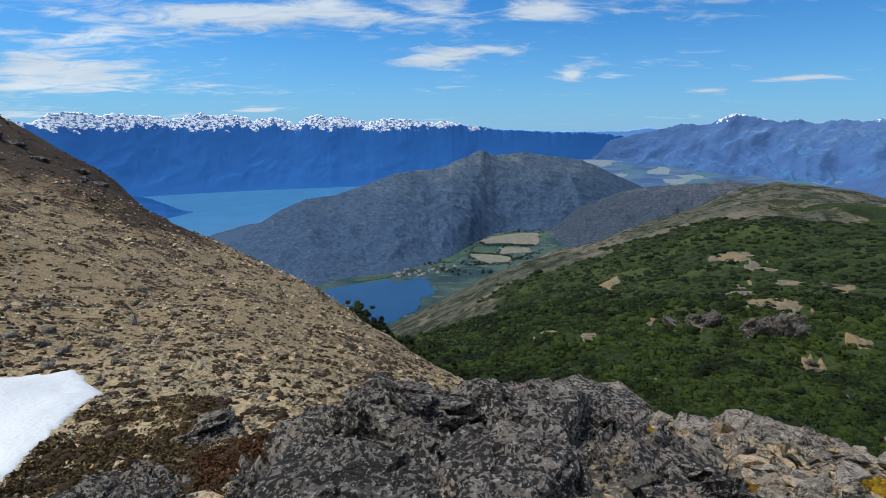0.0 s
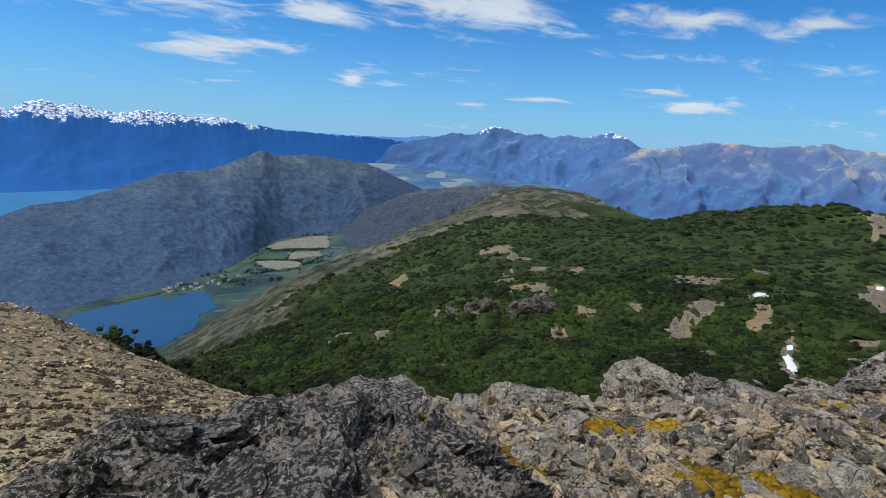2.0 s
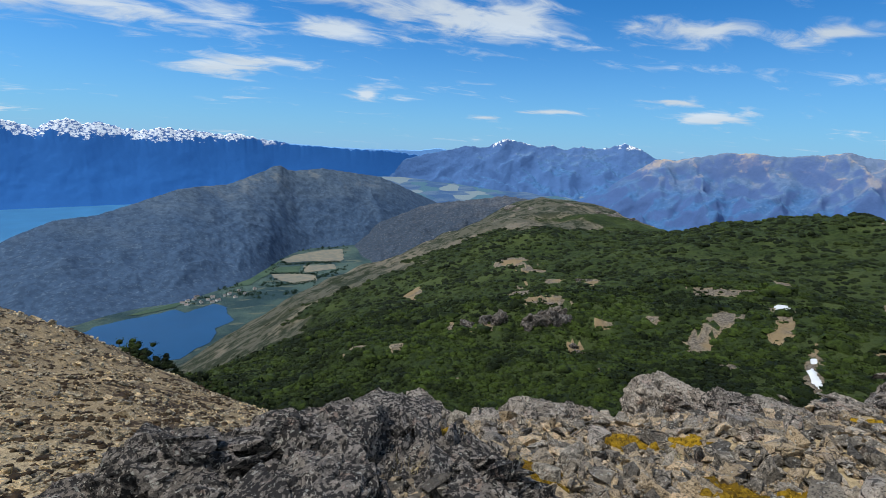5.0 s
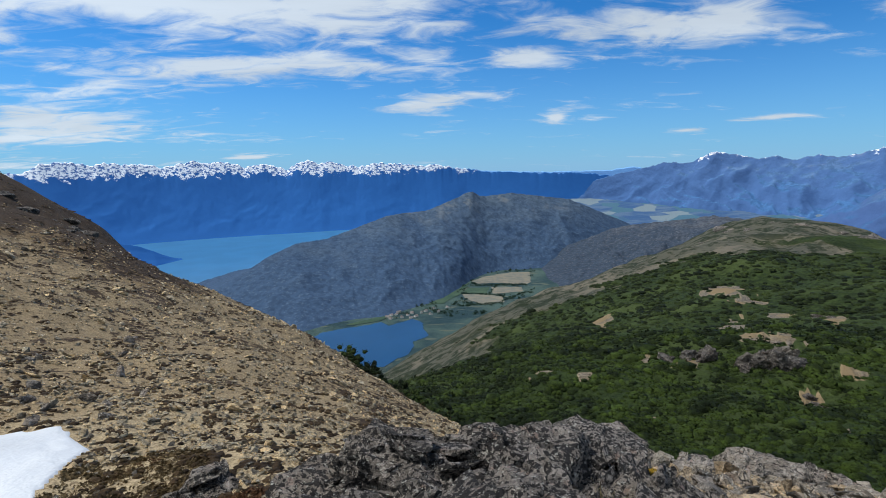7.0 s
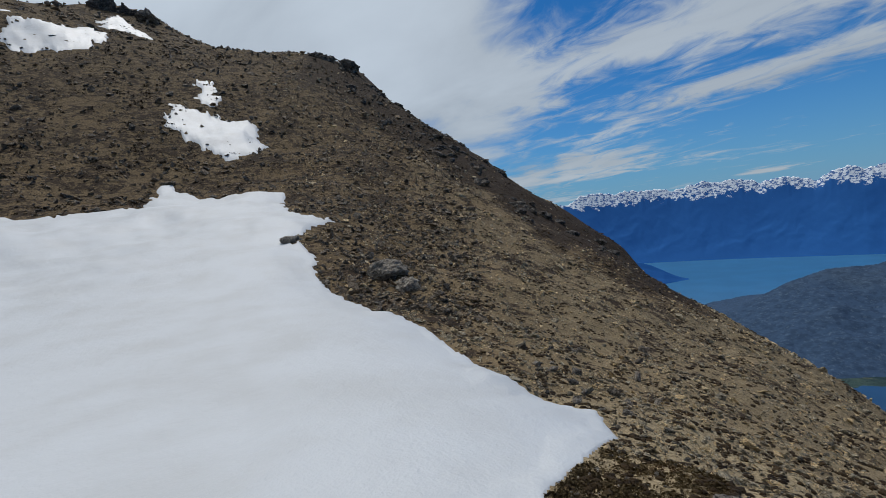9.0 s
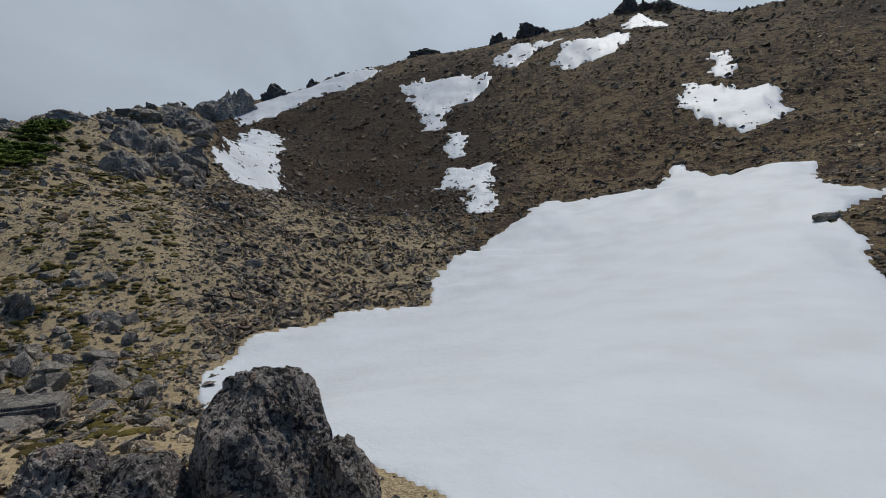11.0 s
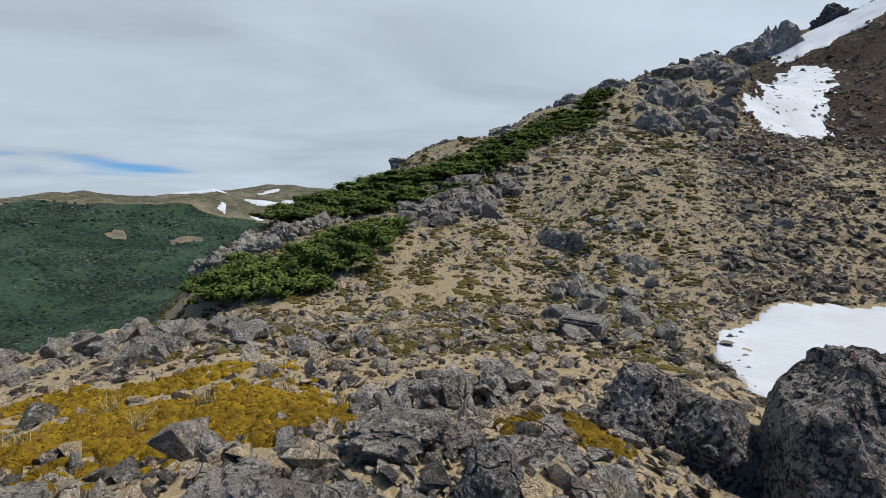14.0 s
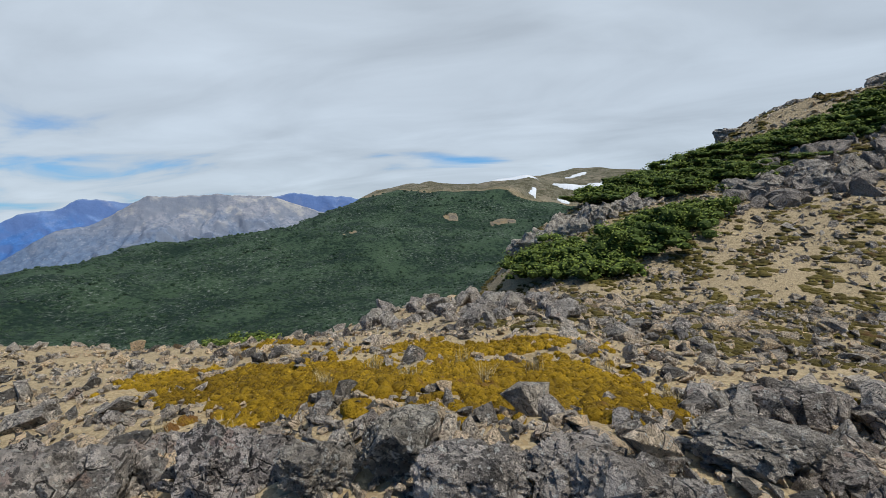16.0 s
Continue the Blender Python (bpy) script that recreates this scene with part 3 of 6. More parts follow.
M_SHRUB = leaf_material("shrub_leaves", (0.004, 0.009, 0.002), (0.046, 0.073, 0.011), None, 6.0, 0.2, True)
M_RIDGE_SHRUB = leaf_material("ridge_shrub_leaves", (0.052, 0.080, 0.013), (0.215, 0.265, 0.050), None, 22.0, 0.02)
# same leaves coloured darker, as the shade inside the bushes
M_SHRUB_SHADED = leaf_material("shaded_inner_leaves", (0.020, 0.036, 0.007), (0.075, 0.106, 0.021), None, 22.0, 0.03)
M_FAR_SHRUB = leaf_material("far_shrub_leaves", (0.005, 0.010, 0.003), (0.040, 0.060, 0.014), None, 2.4, 0.5, True)
M_MOSS = leaf_material("golden_moss", (0.15, 0.090, 0.008), (0.50, 0.315, 0.022), (0.24, 0.12, 0.02), 14.0, 0.01)
M_MOSS_BASE = leaf_material("moss_underside", (0.075, 0.043, 0.005), (0.38, 0.235, 0.014), (0.16, 0.08, 0.025), 40.0, 0.03)
M_HEATH = leaf_material("brown_heath", (0.016, 0.010, 0.006), (0.070, 0.044, 0.020), (0.05, 0.034, 0.014), 14.0, 0.05)
M_TURF = leaf_material("brown_turf_blades", (0.045, 0.031, 0.016), (0.19, 0.135, 0.065), (0.08, 0.045, 0.022), 60.0, 0.015)
M_OLIVE = leaf_material("olive_cushion", (0.035, 0.026, 0.007), (0.145, 0.115, 0.028), (0.085, 0.045, 0.018), 25.0, 0.03)
M_RUSSET = leaf_material("russet_heath", (0.040, 0.018, 0.010), (0.125, 0.062, 0.026), (0.09, 0.066, 0.022), 30.0, 0.02)
M_GRASS = leaf_material("dry_grass", (0.30, 0.24, 0.12), (0.55, 0.46, 0.27))
M_WOOD = leaf_material("beech_wood", (0.010, 0.026, 0.015), (0.040, 0.068, 0.036), (0.085, 0.105, 0.08), 1.2, 0.6)
M_TREE = leaf_material("valley_trees", (0.012, 0.032, 0.022), (0.03, 0.06, 0.04))
# far slopes: blue distance haze is put into these base colours
M_MIDHILL = mountain_material("hazy_mid_hill_scrub", (0.038, 0.068, 0.122), (0.072, 0.104, 0.146), (0.135, 0.15, 0.16), None, 0.009, 0.53, -265, 0.5, 14)
M_FOOTHILL = mountain_material("hazy_foothill_scrub", (0.036, 0.052, 0.078), (0.105, 0.108, 0.118), (0.20, 0.19, 0.17), None, 0.014, 0.52, -265, 0.7, 18)
M_FOREST_HAZE = mountain_material("haze_blue_forest", (0.024, 0.115, 0.35), (0.024, 0.112, 0.34), (0.025, 0.112, 0.34), -14, 0.006, 0.62, -200, 0.06, 2.0)
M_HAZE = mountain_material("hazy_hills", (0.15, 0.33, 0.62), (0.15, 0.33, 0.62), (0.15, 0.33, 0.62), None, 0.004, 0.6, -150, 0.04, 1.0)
M_GREY_HAZE = mountain_material("haze_blue_grey_rock", (0.050, 0.13, 0.29), (0.088, 0.16, 0.30), (0.18, 0.225, 0.32), 62, 0.006, 0.58, -110, 0.45, 26, (0.06, 0.125, 0.29))
M_SCREEMT = mountain_material("hazy_brown_scree", (0.045, 0.115, 0.26), (0.115, 0.16, 0.25), (0.36, 0.30, 0.25), None, 0.007, 0.50, -130, 0.3, 20, (0.055, 0.10, 0.235))
M_BACK_HAZE = mountain_material("haze_blue_back_rock", (0.05, 0.13, 0.32), (0.13, 0.19, 0.33), (0.24, 0.27, 0.34), None, 0.006, 0.54, -40, 0.3, 20, (0.07, 0.12, 0.26))
M_BACKGREY = mountain_material("hazy_back_grey_rock", (0.10, 0.14, 0.21), (0.21, 0.215, 0.24), (0.33, 0.315, 0.29), None, 0.008, 0.50, -60, 0.45, 20, (0.13, 0.15, 0.19))
M_LAKE = water_material("lake_water", (0.035, 0.135, 0.27))
M_TARN = water_material("deep_lake_water", (0.007, 0.048, 0.125))
# straw greyed towards blue, with distance haze put into its colour
M_STRAW = plain_material("hazy_straw_field", (0.105, 0.112, 0.10), (0.165, 0.152, 0.115), 0.03)
M_MEADOW = plain_material("meadow", (0.022, 0.05, 0.035), (0.042, 0.072, 0.045), 0.015)
M_WALL = plain_material("house_wall", (0.6, 0.58, 0.55), (0.7, 0.68, 0.64), 0.5)
M_ROOF = plain_material("house_roof", (0.25, 0.22, 0.22), (0.35, 0.3, 0.28), 0.5)

# ---- what covers the ground ----
# bare stony places among the shrubs: bearing, distance, half width in degrees, half depth as a share of the distance
BARE = [(-36.5, 655, 1.6, .035), (-39.5, 640, 1.8, .04), (-42.5, 620, 1.5, .03), (-33.5, 640, 1.2, .05), (-46, 590, 2.5, .02)]
BARE += [(-32.9, 150, 2.2, .20), (-34.5, 112, 1.9, .08), (-37.5, 113, 1.8, .06), (-31.9, 232, 3.0, .09), (-34, 207, 1.8, .05), (-54, 138, 3.0, .035), (-54.9, 107, 1.8, .10), (-53.1, 94, 2.0, .09), (-60.2, 97, 1.5, .09)]
BARE += [(-69.4, 145, 2.6, .20), (-59.2, 161, 1.0, .06), (-67.3, 284, 1.4, .15), (-40, 87, 1.3, .06), (-42.7, 98, 1.9, .03), (-47.9, 105, 1.0, .03), (-62.9, 79, .7, .12), (-56.3, 77, 1.2, .05), (-68.1, 88, 1.8, .025)]
BARE += [(-17.9, 85, 1.1, .03), (-42.7, 70, .7, .05), (-25.9, 69, .9, .03), (-59.7, 116, 1.3, .12), (-68.3, 164, .9, .06), (-63.3, 72, .9, .08), (-13.1, 87, 2.0, .02), (-29.1, 95, 1.8, .04), (-24.9, 97, 1.0, .03), (-19.5, 206, 1.5, .08),
        (-36.6, 184, 1.2, .06), (-41.3, 165, 1.0, .07)]
STREAKS = [(-161, 690, 1.1, .010), (-167.3, 672, 1.3, .012), (-149, 614, .9, .008), (-144.3, 700, 1.0, .008), (-154, 640, .4, .012), (-164, 600, .8, .008)]


def bearing_of(x, y):
    return np.degrees(np.arctan2(-x, y))


def spots(b, r, places):
    m = np.zeros_like(b)
    for pb, pr, db, dr in places:
        d = np.hypot((b - pb) / db, (r / pr - 1) / dr)
        m = np.maximum(m, 1 - smooth(0.6, 1.25, d + 1.0 * noise2(b * 1.7 / db, r / pr * 1.7 / dr, int(pr)) + 0.9 * noise2(b * 4.5 / db, r / pr * 4.5 / dr, int(pr) + 9)))
    return m


def rim_share(b, r, z):
    """The band of dark broken rock just under the skyline of the spur and the hill."""
    sky = np.interp(b, [20, 24, 30, 34, 40, 45, 48, 53, 59, 62, 66, 71], [-17, -14.3, -10.1, -5.3, -1.4, 3, 6.6, 9.6, 14.4, 17.8, 19.2, 18.8])
    el = np.degrees(np.arctan((z - EYE) / np.maximum(r, 1)))
    return smooth(-5.0, -1.6, el - sky + 2.2 * fbm(b / 2.5, np.log(np.maximum(r, 1)) * 10, 3, 83)) * smooth(24, 31, b) * (1 - smooth(64, 70, b)) * smooth(30, 45, r)


def covers(x, y):
    """Shares of the ground's covers at points of the plan."""
    b, r = bearing_of(x, y), np.hypot(x, y)
    z = base_height(x, y)
    edge = np.interp(b, [-14, -8, -3, 3, 6, 10, 15, 22, 30], [13, 17, 23, 28, 33, 41, 52, 75, 110])
    front = smooth(1.0, 1.25, r / edge) * smooth(-116, -104, b) * (1 - smooth(26, 36, b))
    n = fbm(x / 60, y / 60, 4, 40)
    limit = np.interp(b, [-75, -52, -45, -36, -25, -12, 0, 12], [900, 900, 560, 430, 370, 330, 260, 230]) * (1 + 0.45 * n)
    shrub = front * (1 - smooth(0.8, 1.15, r / limit))
    bare = spots(b, r, [(p, q, 0.85 * u, 0.8 * v) for p, q, u, v in BARE])
    bb = np.where(b > 150, b - 360, b)
    back = smooth(40, 90, r) * (1 - smooth(-112, -104, bb)) * smooth(-202, -194, bb)
    top = smooth(16, 27, z + 16 * fbm(x / 200, y / 200, 4, 41))
    streak = spots(bb, r, STREAKS)
    wood = back * (1 - top) * (1 - streak)
    grey = np.maximum(front * smooth(0.7, 1.1, r / limit), back * top * 0.75)
    band = rim_share(b, r, z)
    dark = (0.62 + 0.36 * smooth(98, 106, b) * smooth(40, 55, r) * (1 - smooth(100, 125, r)) - 0.22 * smooth(104, 112, b) * (1 - smooth(38, 48, r))) * smooth(55, 72, b) * (1 - smooth(130, 139, b)) * smooth(10, 20, r)
    dark = dark + (0.50 + 0.05 * smooth(30, 56, b)) * smooth(-8, 0, b) * (1 - smooth(58, 72, b)) * smooth(3, 9, r) + 0.55 * band
    dark = dark + 0.4 * smooth(128, 133, b) * (1 - smooth(140, 146, b)) * smooth(24, 32, r) * (1 - smooth(36, 44, r))
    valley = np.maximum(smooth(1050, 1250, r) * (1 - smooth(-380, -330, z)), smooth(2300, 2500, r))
    return dict(green=shrub * (1 - bare), grey=grey * (1 - wood), dark=np.clip(dark, 0, 1) * (1 - front), bare=np.maximum(bare * (r > 20), streak), wood=wood, valley=valley, far=smooth(12, 30, r), sandy=np.maximum(smooth(138, 150, np.where(b < 0, b + 360, b)) * (1 - smooth(9, 24, r)), (r < 7) * smooth(-95, -60, b) * (1 - smooth(0, 12, b)) * 0.8), plain_haze=smooth(2600, 3600, r))


# ---- the large structure ----
def build_ground():
    bearings = np.concatenate([np.linspace(-122, -76, 60), np.linspace(-75.6, 238, 740)])
    rr = np.concatenate([[0.001, 0.12, 0.24, 0.36], np.exp(np.linspace(math.log(0.5), math.log(4950), 300))])
    a, r = np.meshgrid(bearings, rr, indexing="ij")
    x, y = polar(a, r)
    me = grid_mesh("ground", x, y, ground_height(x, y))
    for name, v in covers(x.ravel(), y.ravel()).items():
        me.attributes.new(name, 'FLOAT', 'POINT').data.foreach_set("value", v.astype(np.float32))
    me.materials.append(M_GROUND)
    tagged(new("ground", me), "stony mountain ground falling to a green valley", "ground", kind="structure")


build_ground()


def ridge(name, crest, back, jag, material, label, seed, steps=0.14, rows=84, relief=0.3, bulge=0.6, spur=6.0, fine=0.05):
    """A mountain ridge: rows of bearing, distance, angle of sight of its crest and distance of its front foot. Buttresses and gullies run down its front."""
    c = np.array(crest, float)
    c = c[np.argsort(c[:, 0])]
    b = np.arange(c[0, 0], c[-1, 0], steps)
    rc, el, rf = (np.interp(b, c[:, 0], c[:, k]) for k in (1, 2, 3))
    t = np.concatenate([-np.linspace(1, 0, rows + 1) ** 1.1, np.linspace(0, 1, 9)[1:]])
    tt, rcg = np.meshgrid(t, rc)
    bg, rfg = b[:, None] + 0 * tt, rf[:, None] + 0 * tt
    s = 1 - np.abs(tt)
    teeth = fbm(b * 0.9 + seed * 3.1, 0 * b + seed, 5, seed, ridged=True, gain=0.55) - 0.28
    wide = max(3, int(3.0 / steps) | 1)
    calm = np.convolve(np.pad(el, wide // 2, mode="edge"), np.ones(wide) / wide, mode="valid")
    blend = smooth(0.8, 1.0, s)
    el_ = calm[:, None] * (1 - blend) + el[:, None] * blend
    zc = EYE + rcg * np.tan(np.radians(el_)) + rcg * (0.0175 * jag * teeth)[:, None] * s ** 7
    r = np.where(tt < 0, rcg + tt * (rcg - rfg), rcg + tt * back)
    x, y = polar(bg, r)
    bend = bg + spur * 0.5 * noise2(bg / spur * 0.8, tt * 2.0 + seed, seed + 3) + spur * 0.16 * noise2(bg / spur * 3, tt * 6.0, seed + 4)
    ribs = fbm(bend / spur + seed, tt * 1.3 + seed * 1.7, 3, seed, ridged=True, gain=0.45) - 0.2
    wx, wy = x + 60 * noise2(x / 240, y / 240, seed + 5), y + 60 * noise2(x / 240, y / 240, seed + 6)
    rough = fbm(wx / 190, wy / 190, 4, seed + 9, ridged=True, gain=0.5) - 0.25
    foot = FLOOR_Z - 12
    prof = bulge * s + (1 - bulge) * s ** 1.9
    body = smooth(0, 0.3, s) * (1 - 0.93 * s ** 3)
    z = foot + (zc - foot) * (prof + relief * ribs * body + fine * rough * body)
    me = grid_mesh(name, x, y, z)
    me.materials.append(material)
    return tagged(new(name, me), label, "mountain", kind="structure")


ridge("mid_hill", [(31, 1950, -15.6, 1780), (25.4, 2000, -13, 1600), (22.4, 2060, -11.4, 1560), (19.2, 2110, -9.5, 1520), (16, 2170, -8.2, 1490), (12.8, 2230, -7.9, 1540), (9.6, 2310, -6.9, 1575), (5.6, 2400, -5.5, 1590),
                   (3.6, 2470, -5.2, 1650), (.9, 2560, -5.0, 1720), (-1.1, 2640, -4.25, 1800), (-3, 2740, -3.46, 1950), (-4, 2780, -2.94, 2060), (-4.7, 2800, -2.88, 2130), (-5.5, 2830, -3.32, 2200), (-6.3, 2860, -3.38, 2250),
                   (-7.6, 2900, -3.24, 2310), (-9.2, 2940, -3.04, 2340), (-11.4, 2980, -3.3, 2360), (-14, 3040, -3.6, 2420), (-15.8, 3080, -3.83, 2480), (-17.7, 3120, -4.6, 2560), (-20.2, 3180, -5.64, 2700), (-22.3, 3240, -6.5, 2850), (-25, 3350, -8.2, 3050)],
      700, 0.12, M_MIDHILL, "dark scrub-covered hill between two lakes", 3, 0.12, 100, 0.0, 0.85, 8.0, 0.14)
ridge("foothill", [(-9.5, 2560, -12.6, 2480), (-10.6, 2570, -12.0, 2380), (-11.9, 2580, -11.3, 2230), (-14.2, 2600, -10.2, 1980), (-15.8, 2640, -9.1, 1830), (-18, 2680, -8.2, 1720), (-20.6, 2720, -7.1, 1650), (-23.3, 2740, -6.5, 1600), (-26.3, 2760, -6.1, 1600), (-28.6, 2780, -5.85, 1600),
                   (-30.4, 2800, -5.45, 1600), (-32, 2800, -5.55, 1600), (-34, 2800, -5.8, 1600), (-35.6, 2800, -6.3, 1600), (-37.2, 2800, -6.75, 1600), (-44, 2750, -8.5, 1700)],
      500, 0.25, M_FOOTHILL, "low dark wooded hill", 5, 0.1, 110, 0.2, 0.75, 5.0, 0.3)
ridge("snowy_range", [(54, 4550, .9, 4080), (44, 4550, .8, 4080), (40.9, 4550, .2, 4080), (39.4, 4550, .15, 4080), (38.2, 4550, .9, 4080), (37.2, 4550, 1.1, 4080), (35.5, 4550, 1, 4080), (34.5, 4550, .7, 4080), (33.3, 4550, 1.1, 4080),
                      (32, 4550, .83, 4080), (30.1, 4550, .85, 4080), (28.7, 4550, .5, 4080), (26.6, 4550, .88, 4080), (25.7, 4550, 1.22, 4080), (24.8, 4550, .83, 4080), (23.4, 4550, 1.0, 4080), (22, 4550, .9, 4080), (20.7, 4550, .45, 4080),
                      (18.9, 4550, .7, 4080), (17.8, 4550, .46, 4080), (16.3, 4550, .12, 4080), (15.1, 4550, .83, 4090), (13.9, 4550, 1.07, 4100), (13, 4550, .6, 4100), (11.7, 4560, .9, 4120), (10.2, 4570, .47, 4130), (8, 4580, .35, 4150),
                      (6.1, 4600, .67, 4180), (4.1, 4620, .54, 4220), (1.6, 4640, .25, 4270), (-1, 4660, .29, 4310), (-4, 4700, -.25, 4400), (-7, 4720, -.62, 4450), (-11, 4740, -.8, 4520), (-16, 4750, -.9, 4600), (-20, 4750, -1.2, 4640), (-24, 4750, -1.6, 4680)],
      150, 0.5, M_FOREST_HAZE, "far forested range with snowy peaks, blue haze in its colour", 7, 0.1, 70, 0.05, 0.7, 7.0, 0.03)
ridge("hazy_range", [(2, 4800, -.2, 4600), (-4, 4800, -.3, 4600), (-8, 4820, -.55, 4640), (-14, 4820, -.68, 4680), (-20, 4820, -.6, 4700), (-22.5, 4820, -.25, 4700), (-24.2, 4820, -.55, 4700), (-34, 4820, -.7, 4700)], 60, 0.15, M_HAZE, "faint hills at the horizon, blue haze in their colour", 8, 0.2, 40, 0.05, 0.7)
ridge("headland", [(40, 3150, -5.4, 2900), (36, 3150, -6.1, 2950), (32.2, 3150, -6.92, 3000), (31.2, 3150, -7.29, 3020), (30.1, 3150, -7.86, 3035), (29, 3170, -8.46, 3090), (27.7, 3200, -8.87, 3150), (27.2, 3210, -9.1, 3190)], 150, 0.06, M_FOREST_HAZE, "dark wooded headland in the lake", 19, 0.15, 40, 0.1, 0.8)
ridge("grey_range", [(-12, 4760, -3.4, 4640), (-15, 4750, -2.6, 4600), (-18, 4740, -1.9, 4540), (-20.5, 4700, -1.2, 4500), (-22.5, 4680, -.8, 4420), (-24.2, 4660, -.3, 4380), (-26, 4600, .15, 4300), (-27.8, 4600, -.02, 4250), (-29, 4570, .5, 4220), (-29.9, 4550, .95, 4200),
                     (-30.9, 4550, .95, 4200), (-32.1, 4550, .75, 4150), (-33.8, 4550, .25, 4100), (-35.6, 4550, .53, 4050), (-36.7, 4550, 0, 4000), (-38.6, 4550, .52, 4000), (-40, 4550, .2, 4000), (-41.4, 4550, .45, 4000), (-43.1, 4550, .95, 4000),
                     (-44.8, 4550, .4, 4000), (-46.5, 4550, -.5, 4000), (-60, 4550, -1, 4000)], 250, 0.3, M_GREY_HAZE, "far grey rocky range with snow streaks", 9, 0.15, 70, 0.5, 0.5, 5.5, 0.12)
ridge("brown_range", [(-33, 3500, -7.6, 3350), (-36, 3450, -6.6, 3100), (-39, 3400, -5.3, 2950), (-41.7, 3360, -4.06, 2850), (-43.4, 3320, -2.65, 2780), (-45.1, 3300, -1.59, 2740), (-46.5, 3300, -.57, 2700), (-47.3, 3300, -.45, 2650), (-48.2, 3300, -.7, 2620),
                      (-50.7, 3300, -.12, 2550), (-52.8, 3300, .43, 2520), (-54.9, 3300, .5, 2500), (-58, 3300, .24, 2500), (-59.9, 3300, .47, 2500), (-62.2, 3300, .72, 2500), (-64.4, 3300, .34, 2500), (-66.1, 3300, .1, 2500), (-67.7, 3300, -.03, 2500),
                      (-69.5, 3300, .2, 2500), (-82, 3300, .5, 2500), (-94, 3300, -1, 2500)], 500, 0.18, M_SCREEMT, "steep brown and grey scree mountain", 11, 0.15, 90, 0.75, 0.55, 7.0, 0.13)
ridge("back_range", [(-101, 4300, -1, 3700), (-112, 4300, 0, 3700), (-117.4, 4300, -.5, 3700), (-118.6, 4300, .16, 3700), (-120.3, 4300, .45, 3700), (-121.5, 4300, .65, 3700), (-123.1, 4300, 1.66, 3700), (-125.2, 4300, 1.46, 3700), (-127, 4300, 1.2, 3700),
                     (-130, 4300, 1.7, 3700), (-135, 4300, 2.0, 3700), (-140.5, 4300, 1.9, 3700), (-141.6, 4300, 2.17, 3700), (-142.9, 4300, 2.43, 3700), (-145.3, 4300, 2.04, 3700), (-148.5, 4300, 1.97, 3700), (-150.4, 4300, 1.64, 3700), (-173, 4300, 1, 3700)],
      300, 0.2, M_BACK_HAZE, "far mountain range with blue haze in its colour", 13, 0.2, 60, 0.5, 0.55, 6.0, 0.1)
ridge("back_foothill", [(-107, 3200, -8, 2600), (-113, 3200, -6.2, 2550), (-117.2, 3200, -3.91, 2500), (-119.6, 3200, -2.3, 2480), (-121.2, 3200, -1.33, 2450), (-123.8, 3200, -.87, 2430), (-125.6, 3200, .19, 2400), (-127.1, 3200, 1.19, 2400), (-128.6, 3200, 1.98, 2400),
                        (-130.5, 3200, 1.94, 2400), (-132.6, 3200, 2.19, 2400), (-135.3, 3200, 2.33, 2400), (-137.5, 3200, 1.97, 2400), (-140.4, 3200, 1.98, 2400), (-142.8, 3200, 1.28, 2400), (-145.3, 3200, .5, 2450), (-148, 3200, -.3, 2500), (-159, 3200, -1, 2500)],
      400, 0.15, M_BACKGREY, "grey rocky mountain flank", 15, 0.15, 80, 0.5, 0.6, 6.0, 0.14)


def flat_sheet(name, outline, z, material, label, category, wobble=0.0, kind="structure"):
    """A level sheet with an uneven edge inside an outline of bearings and distances."""
    pts = [np.array(polar(a, r)) for a, r in outline]
    edge = []
    for p, q in zip(pts, pts[1:] + pts[:1]):
        n = 10 if wobble else 1
        for i in range(n):
            edge.append(p + (q - p) * i / n)
    edge = np.array(edge)
    if wobble:
        edge[:, 0] += wobble * fbm(edge[:, 0] / 60, edge[:, 1] / 60, 3, 51)
        edge[:, 1] += wobble * fbm(edge[:, 0] / 60, edge[:, 1] / 60, 3, 52)
    bm = bmesh.new()
    bm.faces.new([bm.verts.new((*e, z)) for e in edge])
    me = bpy.data.meshes.new(name)
    bm.to_mesh(me)
    bm.free()
    me.materials.append(material)
    return tagged(new(name, me), label, category, kind=kind)


flat_sheet("large_lake", [(a, 1850) for a in range(46, 12, -3)] + [(a, 4300) for a in range(2, 47, 3)], FLOOR_Z + 1.0, M_LAKE, "wide blue mountain lake", "lake")
flat_sheet("small_lake", [(15.5, 1452), (13.8, 1502), (10, 1534), (6.6, 1557), (5.9, 1524), (2.7, 1573), (1.4, 1529), (1.3, 1416), (2.8, 1351), (3.1, 1274), (6.7, 1188), (13, 1200), (15.6, 1344)], FLOOR_Z + 1.1, M_TARN,
           "small deep blue lake in the valley", "lake", 14)
